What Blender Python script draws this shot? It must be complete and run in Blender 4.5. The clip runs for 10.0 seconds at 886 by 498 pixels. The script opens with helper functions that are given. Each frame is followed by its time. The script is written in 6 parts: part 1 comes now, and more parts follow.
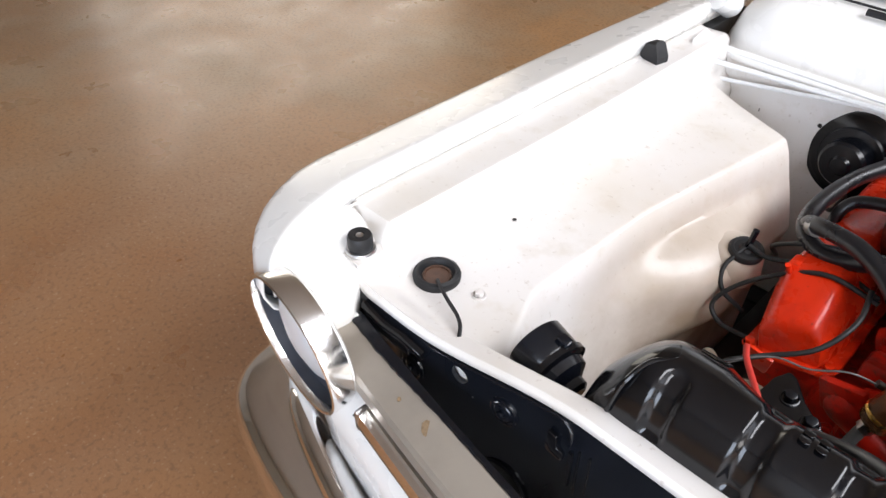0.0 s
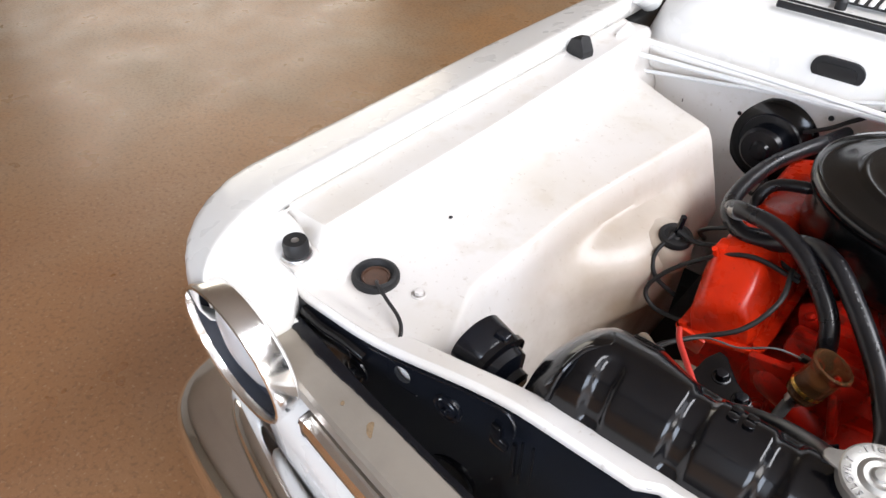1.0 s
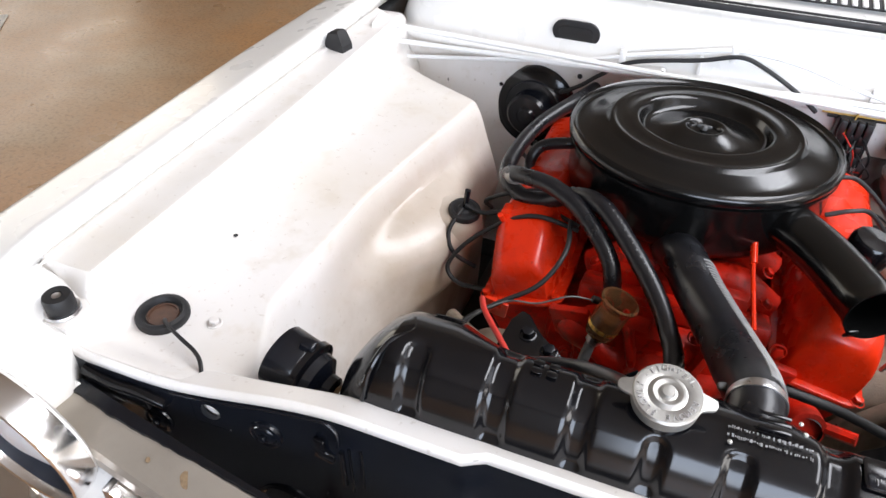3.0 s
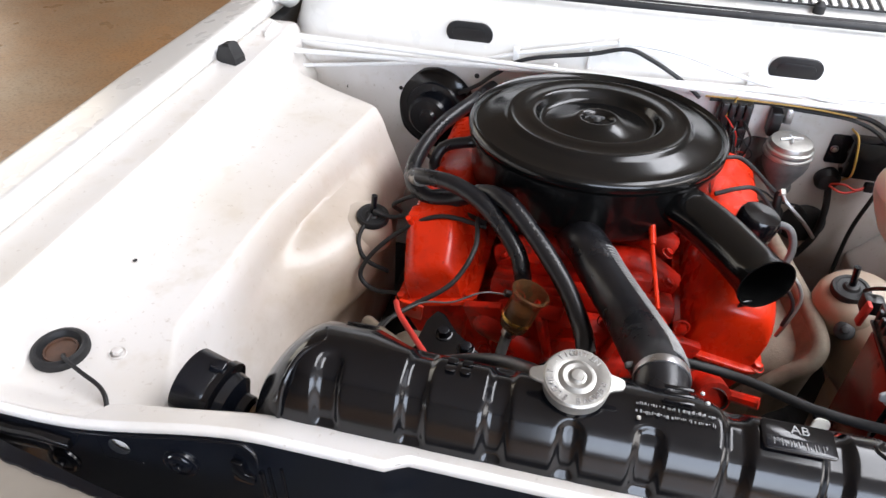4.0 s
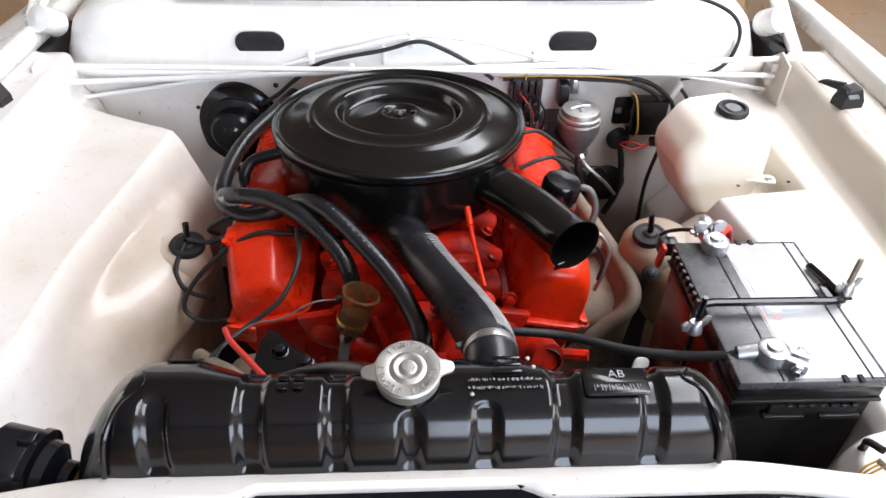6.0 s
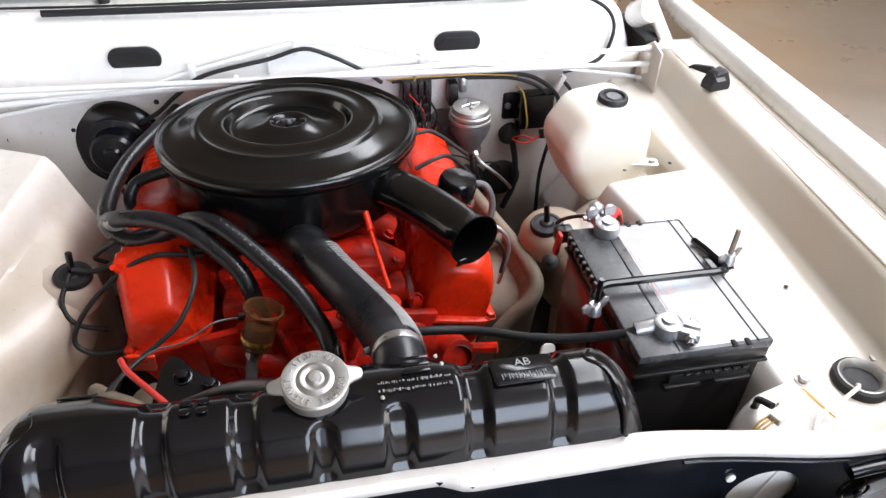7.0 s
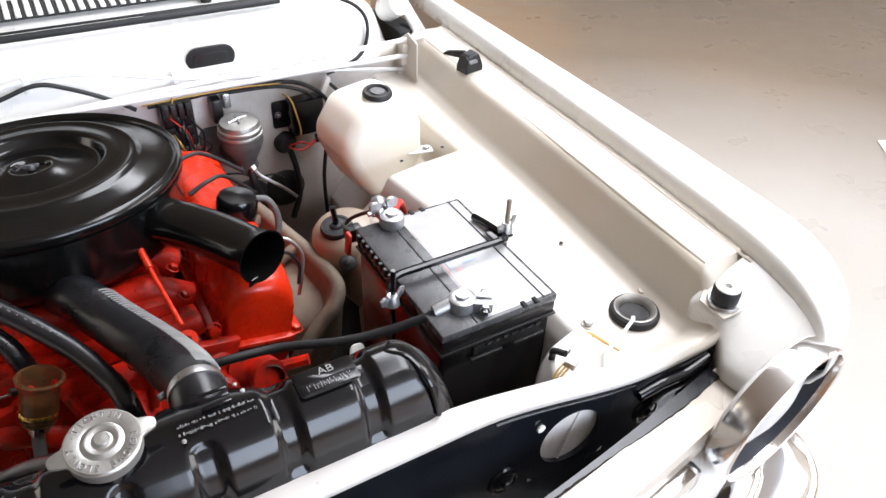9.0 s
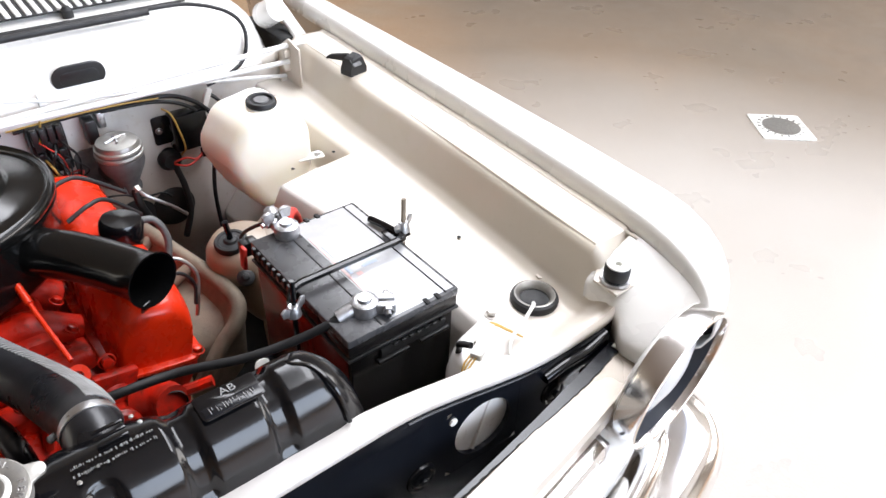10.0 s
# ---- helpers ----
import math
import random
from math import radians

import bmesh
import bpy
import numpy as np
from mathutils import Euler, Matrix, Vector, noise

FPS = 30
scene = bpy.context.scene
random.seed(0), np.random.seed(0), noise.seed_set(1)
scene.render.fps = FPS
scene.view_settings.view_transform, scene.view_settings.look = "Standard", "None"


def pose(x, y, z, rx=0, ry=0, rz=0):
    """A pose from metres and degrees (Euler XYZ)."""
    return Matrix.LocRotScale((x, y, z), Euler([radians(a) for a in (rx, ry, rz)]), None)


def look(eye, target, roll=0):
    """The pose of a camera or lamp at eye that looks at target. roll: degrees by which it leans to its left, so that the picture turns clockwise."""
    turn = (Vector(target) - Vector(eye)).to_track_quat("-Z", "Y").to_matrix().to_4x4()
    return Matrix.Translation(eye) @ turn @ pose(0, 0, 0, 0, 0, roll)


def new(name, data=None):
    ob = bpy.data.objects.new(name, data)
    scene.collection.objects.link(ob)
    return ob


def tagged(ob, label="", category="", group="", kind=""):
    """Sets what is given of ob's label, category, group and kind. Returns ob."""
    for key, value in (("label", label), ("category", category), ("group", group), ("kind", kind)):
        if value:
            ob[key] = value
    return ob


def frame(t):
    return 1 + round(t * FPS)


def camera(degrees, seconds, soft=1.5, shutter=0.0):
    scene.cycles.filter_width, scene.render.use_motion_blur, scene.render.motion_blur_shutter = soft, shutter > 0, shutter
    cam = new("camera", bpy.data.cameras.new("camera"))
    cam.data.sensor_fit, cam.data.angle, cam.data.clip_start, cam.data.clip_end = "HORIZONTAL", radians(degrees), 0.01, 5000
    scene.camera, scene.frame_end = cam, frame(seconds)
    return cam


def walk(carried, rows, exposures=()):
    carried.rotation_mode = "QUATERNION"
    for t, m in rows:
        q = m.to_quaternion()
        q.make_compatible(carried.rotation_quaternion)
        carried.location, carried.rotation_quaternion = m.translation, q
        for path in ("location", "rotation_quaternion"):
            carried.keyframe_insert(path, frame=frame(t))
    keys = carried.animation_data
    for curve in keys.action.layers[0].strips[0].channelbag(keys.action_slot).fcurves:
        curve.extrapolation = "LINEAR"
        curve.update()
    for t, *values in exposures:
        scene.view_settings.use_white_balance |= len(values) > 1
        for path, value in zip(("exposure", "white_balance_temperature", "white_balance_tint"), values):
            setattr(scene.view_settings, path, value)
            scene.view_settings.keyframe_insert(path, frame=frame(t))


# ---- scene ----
cam = camera(64.3, 10.0)
PATH = [
    (0, (-0.088, -0.401, 1.468), (-1.193, 0.67, 0.191), -0.3),
    (0.5, (-0.082, -0.397, 1.469), (-1.112, 0.747, 0.192), -0.2),
    (1, (-0.079, -0.396, 1.471), (-1.069, 0.78, 0.192), 0.5),
    (1.5, (-0.077, -0.386, 1.465), (-0.96, 0.872, 0.185), 1.3),
    (2, (-0.073, -0.379, 1.46), (-0.849, 0.951, 0.183), 1.1),
    (2.5, (-0.063, -0.37, 1.456), (-0.737, 1.021, 0.187), 0.5),
    (3.8, (-0.048, -0.364, 1.46), (-0.429, 1.134, 0.19), 1.5),
    (4, (-0.043, -0.363, 1.457), (-0.389, 1.151, 0.196), 1.3),
    (4.5, (-0.037, -0.36, 1.456), (-0.279, 1.175, 0.198), 1.4),
    (5, (-0.03, -0.36, 1.456), (-0.166, 1.191, 0.201), 1.6),
    (5.5, (-0.024, -0.359, 1.455), (-0.052, 1.201, 0.205), 1.7),
    (5.7, (-0.019, -0.358, 1.456), (-0.005, 1.2, 0.202), 1.5),
    (6.8, (0.001, -0.363, 1.458), (0.285, 1.183, 0.221), 1.4),
    (7, (-0.001, -0.361, 1.455), (0.336, 1.175, 0.218), 1.9),
    (7.5, (0.007, -0.363, 1.457), (0.472, 1.14, 0.223), 2.1),
    (8, (0.014, -0.363, 1.454), (0.605, 1.101, 0.227), 2.4),
    (8.5, (0.021, -0.366, 1.455), (0.73, 1.049, 0.232), 2.3),
    (9, (0.028, -0.371, 1.457), (0.853, 0.984, 0.238), 2.3),
    (9.5, (0.034, -0.376, 1.459), (0.979, 0.902, 0.245), 2.4),
    (10, (0.038, -0.379, 1.459), (1.076, 0.829, 0.249), 2.6),
]
walk(cam, [(t, look(eye, target, roll)) for t, eye, target, roll in PATH])

# ---- world, daylight, room lights ----
world = bpy.data.worlds.new("sky")
scene.world = world
world.use_nodes = True
wn, wl = world.node_tree.nodes, world.node_tree.links
sky = wn.new("ShaderNodeTexSky")
sky.sky_type, sky.sun_disc = "NISHITA", False
sky.sun_elevation, sky.sun_rotation = radians(48), radians(120)
wn["Background"].inputs["Strength"].default_value = 0.12
wl.new(sky.outputs[0], wn["Background"].inputs["Color"])


def area_lamp(name, at, to, w, h, power, colour):
    d = bpy.data.lights.new(name, "AREA")
    d.shape, d.size, d.size_y, d.energy, d.color = "RECTANGLE", w, h, power, colour
    ob = new(name, d)
    ob.matrix_world = look(at, to)
    return ob


LIGHT_SIDE, LIGHT_FRONT, LIGHT_TOP, LIGHT_EAST, LIGHT_WEST = 215, 470, 265, 40, 72
area_lamp("daylight_side_opening", (7.35, -1.5, 1.95), (0, -1.5, 1.7), 4.8, 1.9, LIGHT_SIDE, (1.0, 0.945, 0.92))
area_lamp("daylight_front_opening", (2.75, -4.75, 1.9), (2.75, 0, 1.3), 5.4, 2.7, LIGHT_FRONT, (0.76, 0.85, 1.02))
# Two unseen roof lights, added for top light on the bay and floor glare.
area_lamp("added_roof_light", (1.75, 1.2, 3.3), (1.75, 1.2, 0), 1.5, 4.6, LIGHT_TOP, (0.92, 0.93, 0.985))
area_lamp("added_east_roof_light", (4.2, 0.3, 3.3), (4.2, 0.3, 0), 1.7, 3.6, LIGHT_EAST, (0.95, 0.94, 0.98))
# Unseen west light, added to brighten the far left floor.
area_lamp("added_west_light", (-7.35, 4.2, 2.1), (0, 2.6, 0.6), 4.4, 2.0, LIGHT_WEST, (1.0, 0.86, 0.68))
scene.view_settings.exposure = 0.0


# ---- materials ----
class Mat:
    """A procedural material: base colour varied at two scales, roughness, bump."""

    def __init__(self, name, colour, rough=0.5, metal=0.0, coat=0.0):
        self.m = bpy.data.materials.new(name)
        self.m.use_nodes = True
        self.n, self.l = self.m.node_tree.nodes, self.m.node_tree.links
        self.p = self.n["Principled BSDF"]
        self.p.inputs["Base Color"].default_value = (*colour, 1)
        self.p.inputs["Roughness"].default_value = rough
        self.p.inputs["Metallic"].default_value = metal
        self.p.inputs["Coat Weight"].default_value = coat
        self.p.inputs["Coat Roughness"].default_value = 0.06
        self.colour, self.co = (*colour, 1), self.n.new("ShaderNodeTexCoord").outputs["Object"]
        self.now = None

    def noise(self, scale, detail=4.0, rough=0.55):
        t = self.n.new("ShaderNodeTexNoise")
        t.inputs["Scale"].default_value, t.inputs["Detail"].default_value, t.inputs["Roughness"].default_value = scale, detail, rough
        self.l.new(self.co, t.inputs["Vector"])
        return t.outputs["Fac"]

    def ramp(self, fac, lo, hi, a=0.0, b=1.0):
        r = self.n.new("ShaderNodeMapRange")
        r.inputs[1].default_value, r.inputs[2].default_value, r.inputs[3].default_value, r.inputs[4].default_value = lo, hi, a, b
        self.l.new(fac, r.inputs[0])
        return r.outputs[0]

    def mix(self, fac, colour):
        """Lays a colour over what the base is so far."""
        x = self.n.new("ShaderNodeMix")
        x.data_type = "RGBA"
        if self.now is None:
            x.inputs[6].default_value = self.colour
        else:
            self.l.new(self.now, x.inputs[6])
        x.inputs[7].default_value = (*colour, 1)
        self.l.new(fac, x.inputs[0])
        self.now = x.outputs[2]
        self.l.new(self.now, self.p.inputs["Base Color"])
        return self

    def stain(self, scale, lo, hi, colour, amount=1.0, detail=5.0):
        return self.mix(self.ramp(self.noise(scale, detail), lo, hi, 0.0, amount), colour)

    def gloss(self, scale, lo, hi, detail=3.0):
        self.l.new(self.ramp(self.noise(scale, detail), 0.3, 0.7, lo, hi), self.p.inputs["Roughness"])
        return self

    def bump(self, scale, strength, distance=0.001, detail=3.0):
        b = self.n.new("ShaderNodeBump")
        b.inputs["Strength"].default_value, b.inputs["Distance"].default_value = strength, distance
        self.l.new(self.noise(scale, detail), b.inputs["Height"])
        self.l.new(b.outputs[0], self.p.inputs["Normal"])
        return self

    def near(self, at, radius, scale=(1, 1, 1)):
        """1 at a place of the object's space, 0 from that radius on."""
        v = self.n.new("ShaderNodeVectorMath")
        v.operation = "SUBTRACT"
        v.inputs[1].default_value = at
        self.l.new(self.co, v.inputs[0])
        s = self.n.new("ShaderNodeVectorMath")
        s.operation = "MULTIPLY"
        s.inputs[1].default_value = scale
        self.l.new(v.outputs[0], s.inputs[0])
        d = self.n.new("ShaderNodeVectorMath")
        d.operation = "LENGTH"
        self.l.new(s.outputs[0], d.inputs[0])
        return self.ramp(d.outputs["Value"], 0.0, radius, 1.0, 0.0)

    def times(self, a, b):
        m = self.n.new("ShaderNodeMath")
        m.operation = "MULTIPLY"
        self.l.new(a, m.inputs[0])
        self.l.new(b, m.inputs[1])
        return m.outputs[0]


def simple(name, colour, rough, metal=0.0, coat=0.0, var=0.25, scale=40, bump=0.0, bscale=400):
    m = Mat(name, colour, rough, metal, coat)
    m.stain(scale, 0.4, 0.7, tuple(c * (1 - var) for c in colour), 0.8)
    m.gloss(scale * 0.6, max(0.02, rough * 0.8), min(1.0, rough * 1.25))
    if bump:
        m.bump(bscale, bump)
    m.p.inputs["Specular IOR Level"].default_value = 0.45
    return m.m


def body_paint():
    m = Mat("white body paint", (0.74, 0.73, 0.705), 0.26, 0.0, 0.35)
    m.stain(3.0, 0.45, 0.7, (0.70, 0.68, 0.64), 0.7).stain(90, 0.62, 0.75, (0.70, 0.68, 0.64), 0.12)
    m.gloss(12, 0.22, 0.34).bump(55, 0.06, 0.001)
    m.p.inputs["Coat Roughness"].default_value = 0.16
    return m.m


def bay_paint():
    m = Mat("white engine bay paint", (0.685, 0.66, 0.635), 0.36, 0.0, 0.2)
    m.stain(4.0, 0.42, 0.70, (0.60, 0.555, 0.49), 0.8).stain(22, 0.56, 0.72, (0.54, 0.48, 0.40), 0.45).stain(110, 0.63, 0.72, (0.34, 0.27, 0.20), 0.4)
    # Darker near the engine: apron's shade, with some grime, put into the colour.
    shade_grime = m.times(m.ramp(m.near((-0.30, 0.45, 0.62), 0.30, (1, 0.65, 1)), 0.0, 0.6), m.ramp(m.noise(9, 5), 0.2, 0.6))
    m.mix(shade_grime, (0.17, 0.11, 0.06))
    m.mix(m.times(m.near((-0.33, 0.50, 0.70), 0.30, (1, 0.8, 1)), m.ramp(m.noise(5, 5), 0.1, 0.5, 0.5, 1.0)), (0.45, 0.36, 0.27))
    # Tan over the right wall and shelf puts their shade into the colour.
    m.mix(m.times(m.ramp(m.near((0.68, 0.38, 0.88), 0.62, (2.6, 0.9, 1)), 0.0, 0.5), m.ramp(m.noise(4, 5), 0.15, 0.6, 0.55, 0.95)), (0.60, 0.54, 0.45))
    # Brown on the right tower: shade and dirt put into colour, no rust.
    rust = m.times(m.ramp(m.near((0.345, 0.52, 0.70), 0.20, (1, 0.7, 1)), 0.0, 0.6), m.ramp(m.noise(8, 5), 0.05, 0.45, 0.4, 1.0))
    m.mix(rust, (0.30, 0.22, 0.15))
    # Dark tan low on the right apron: cavity shade and grime put into colour.
    m.mix(m.times(m.ramp(m.near((0.30, 0.66, 0.60), 0.26, (1, 0.6, 1)), 0.0, 0.5), m.ramp(m.noise(7, 5), 0.1, 0.5, 0.4, 1.0)), (0.24, 0.18, 0.13))
    m.gloss(14, 0.30, 0.46).bump(60, 0.08, 0.001)
    return m.m


def floor_concrete():
    m = Mat("polished tan concrete", (0.50, 0.275, 0.122), 0.34, 0.0, 0.2)
    m.p.inputs["Coat Roughness"].default_value = 0.2
    m.stain(0.55, 0.38, 0.66, (0.32, 0.19, 0.095), 0.8).stain(1.7, 0.42, 0.68, (0.43, 0.33, 0.215), 0.7)
    m.stain(9, 0.45, 0.75, (0.30, 0.19, 0.10), 0.25, 8.0).stain(28, 0.50, 0.80, (0.48, 0.35, 0.22), 0.22, 6.0)
    # Brown left of the car: floor stain and the car's shade put into colour.
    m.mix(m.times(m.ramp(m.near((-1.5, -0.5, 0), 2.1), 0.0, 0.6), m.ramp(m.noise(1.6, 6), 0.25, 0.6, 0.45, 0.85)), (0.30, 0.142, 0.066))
    m.stain(64, 0.50, 0.68, (0.14, 0.072, 0.040), 0.45, 4.0).stain(80, 0.60, 0.72, (0.60, 0.43, 0.29), 0.35, 3.0)
    # Greyer, darker tone out to the right, broken up by noise.
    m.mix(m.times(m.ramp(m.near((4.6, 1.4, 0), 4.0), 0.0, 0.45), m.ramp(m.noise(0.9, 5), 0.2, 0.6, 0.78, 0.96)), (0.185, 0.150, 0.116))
    # Pale pool right of the car: daylight glare put into the concrete's colour.
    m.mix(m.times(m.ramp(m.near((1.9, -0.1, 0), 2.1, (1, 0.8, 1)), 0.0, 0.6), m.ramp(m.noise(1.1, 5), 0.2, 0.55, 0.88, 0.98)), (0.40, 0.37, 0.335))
    m.gloss(3.5, 0.24, 0.46).bump(130, 0.45, 0.002)
    return m.m


def red_paint():
    m = Mat("engine red enamel", (0.72, 0.030, 0.005), 0.22, 0.0, 0.1)
    m.stain(25, 0.5, 0.75, (0.48, 0.014, 0.004), 0.8).stain(160, 0.64, 0.74, (0.20, 0.02, 0.01), 0.5)
    m.gloss(30, 0.20, 0.36).bump(180, 0.14, 0.0008)
    m.p.inputs["Specular IOR Level"].default_value = 0.35
    return m.m


def red_casting():
    # Darker copy of the engine red: grime plus the lower castings' shade.
    m = Mat("grimy shade-darkened red cast iron", (0.54, 0.014, 0.004), 0.30, 0.0, 0.0)
    m.stain(18, 0.46, 0.68, (0.20, 0.016, 0.010), 0.9).stain(70, 0.56, 0.70, (0.05, 0.018, 0.012), 0.7)
    m.gloss(30, 0.24, 0.46).bump(70, 0.5, 0.003, 6.0)
    m.p.inputs["Specular IOR Level"].default_value = 0.3
    return m.m


def clear(name, colour, rough, ior=1.45, weight=1.0):
    m = Mat(name, colour, rough)
    m.p.inputs["Transmission Weight"].default_value = weight
    m.p.inputs["IOR"].default_value = ior
    return m.m


def milky():
    m = Mat("milky polyethylene", (0.86, 0.83, 0.74), 0.35)
    m.p.inputs["Subsurface Weight"].default_value = 0.35
    m.p.inputs["Subsurface Radius"].default_value = (0.03, 0.025, 0.015)
    m.p.inputs["Subsurface Scale"].default_value = 0.6
    m.stain(8, 0.4, 0.7, (0.80, 0.74, 0.60), 0.6).gloss(20, 0.28, 0.42)
    return m.m


PAINT, BAY, FLOOR, RED, RED_CAST = body_paint(), bay_paint(), floor_concrete(), red_paint(), red_casting()
GLOSS_BLACK = simple("gloss black enamel", (0.004, 0.004, 0.005), 0.15, 0, 0.0, 0.4, 30)
SATIN_BLACK = simple("satin black enamel", (0.004, 0.005, 0.008), 0.22, 0, 0.05, 0.4, 25, 0.06, 80)
LID_BLACK = simple("semi-gloss black lid", (0.004, 0.004, 0.004), 0.17, 0, 0.0, 0.3, 30)
RUBBER = simple("black rubber", (0.012, 0.012, 0.013), 0.55, 0, 0, 0.4, 60, 0.15, 500)
HOSE = simple("black hose rubber", (0.010, 0.010, 0.012), 0.30, 0, 0, 0.4, 50, 0.12, 400)
RIB = simple("hose ribs in sheen grey", (0.28, 0.28, 0.28), 0.22, 0, 0.3, 0.3, 50)
# Lid greyer than the case: glare put into its colour.
LID_PLASTIC = simple("battery lid plastic greyed by glare", (0.065, 0.065, 0.068), 0.27, 0, 0, 0.3, 60, 0.2, 700)
PLASTIC = simple("black plastic", (0.012, 0.012, 0.013), 0.38, 0, 0, 0.3, 60, 0.2, 700)
CHROME = simple("chrome", (0.88, 0.87, 0.86), 0.11, 1.0, 0, 0.08, 20)
SOFT_CHROME = simple("hazed chrome", (0.88, 0.87, 0.86), 0.20, 1.0, 0, 0.08, 20)
HEADER = simple("dulled bright trim metal", (0.37, 0.33, 0.28), 0.34, 0.45, 0, 0.25, 9, 0.1, 300)
STEEL = simple("zinc plated steel", (0.62, 0.62, 0.63), 0.32, 1.0, 0, 0.25, 120, 0.2, 500)
TIN = simple("dull tin plate", (0.40, 0.39, 0.365), 0.42, 0.85, 0, 0.2, 90, 0.15, 400)
CAST = simple("tan coated cast metal", (0.20, 0.162, 0.118), 0.62, 0.1, 0, 0.3, 60, 0.5, 350)
MASTER = simple("grey painted cast iron", (0.13, 0.13, 0.13), 0.5, 0.4, 0, 0.3, 80, 0.4, 400)
LEAD = simple("bright lead alloy", (0.48, 0.48, 0.49), 0.36, 0.9, 0, 0.3, 160, 0.4, 500)
WHITE_WIRE = simple("white painted steel rod", (0.78, 0.78, 0.77), 0.35, 0, 0.2, 0.1, 60)
CASE = simple("glossy black battery case", (0.010, 0.009, 0.009), 0.20, 0, 0, 0.3, 60, 0.1, 500)
# Red tint puts the engine's reflection on the black case into the colour.
MAROON = simple("black plastic tinted with red reflection", (0.13, 0.013, 0.011), 0.20, 0, 0, 0.3, 60, 0.1, 500)
TARNISH = simple("tan rust stain", (0.22, 0.15, 0.085), 0.6, 0, 0, 0.5, 300)
RUST = simple("rusty brown lamp socket", (0.085, 0.042, 0.026), 0.35, 0.2, 0, 0.4, 120)
LABEL = simple("battery label film", (0.50, 0.50, 0.505), 0.22, 0, 0, 0.1, 60)
# Print colours paled to put the label's glare into them.
LABEL_RED = simple("red label print paled by glare", (0.62, 0.40, 0.38), 0.3, 0, 0, 0.15, 60)
LABEL_BLUE = simple("blue label print paled by glare", (0.42, 0.50, 0.64), 0.3, 0, 0, 0.15, 60)
YELLOW = simple("yellow wire sheath", (0.52, 0.32, 0.08), 0.45, 0, 0, 0.2, 80)
RED_WIRE = simple("red wire sheath", (0.50, 0.03, 0.02), 0.45, 0, 0, 0.2, 80)
PALE = simple("pale connector plastic", (0.74, 0.73, 0.68), 0.4, 0, 0, 0.1, 80)
PRINT = simple("pale stamped print", (0.20, 0.20, 0.20), 0.40, 0.2, 0, 0.2, 200)
BRASS = simple("yellow brass", (0.75, 0.47, 0.12), 0.28, 1.0, 0, 0.2, 100)
AMBER = clear("amber plastic", (0.40, 0.20, 0.09), 0.10, 1.35, 0.85)
ELEMENT = simple("brown filter paper", (0.10, 0.052, 0.022), 0.5, 0, 0, 0.3, 80)
GLASS = clear("fluted lamp glass", (0.92, 0.95, 0.97), 0.28, 1.45, 0.6)
MILK = milky()
# Near-black that puts the shade of holes, slots and the underbody into colour.
DIM = simple("near-black for shaded holes and underbody", (0.02, 0.02, 0.02), 0.8, 0, 0, 0.3, 20)
BUCKET = simple("dark blue-grey enamel", (0.030, 0.034, 0.045), 0.45, 0, 0, 0.3, 30)
WALL = simple("grey workshop wall", (0.48, 0.45, 0.40), 0.8, 0, 0, 0.15, 2.0, 0.1, 60)
CEIL = simple("grey ceiling panel", (0.44, 0.42, 0.39), 0.85, 0, 0, 0.1, 2.0)


# ---- mesh helpers ----
HOME = {}


def thing(name, at, label, category, group="", kind=""):
    ob = new(name)
    ob.empty_display_size = 0.05
    ob.location = at
    HOME[ob] = Matrix.Translation(at)
    return tagged(ob, label, category, group, kind)


def finish(ob, bm, mat, smooth):
    bmesh.ops.remove_doubles(bm, verts=bm.verts, dist=1e-6)
    bmesh.ops.recalc_face_normals(bm, faces=bm.faces)
    bm.to_mesh(ob.data)
    bm.free()
    for m in (mat if isinstance(mat, (list, tuple)) else [mat]):
        ob.data.materials.append(m)
    if smooth:
        ob.data.shade_smooth()
        ob.data.set_sharp_from_angle(angle=radians(smooth))


def part(name, bm, mat, parent, label="", smooth=38):
    ob = new(name, bpy.data.meshes.new(name))
    finish(ob, bm, mat, smooth)
    ob.parent = parent
    ob.matrix_parent_inverse = HOME.get(parent, Matrix()).inverted()
    return tagged(ob, label)


def solid(name, bm, mat, label, category, group="", kind="", smooth=38):
    """A thing of one mesh."""
    ob = new(name, bpy.data.meshes.new(name))
    finish(ob, bm, mat, smooth)
    return tagged(ob, label, category, group, kind)


def thick(ob, t, offset=0.0):
    m = ob.modifiers.new("thickness", "SOLIDIFY")
    m.thickness, m.offset = t, offset
    return ob


def add_faces(bm, rings, closed=True, cap=True):
    """Skins rings of equal length."""
    vs = [[bm.verts.new(p) for p in r] for r in rings]
    n = len(vs[0])
    for a, b in zip(vs, vs[1:]):
        for i in range(n if closed else n - 1):
            j = (i + 1) % n
            bm.faces.new((a[i], a[j], b[j], b[i]))
    if cap and closed:
        bm.faces.new(list(reversed(vs[0])))
        bm.faces.new(vs[-1])
    return bm


def loft(rings, closed=True, cap=True, bm=None):
    return add_faces(bm or bmesh.new(), rings, closed, cap)


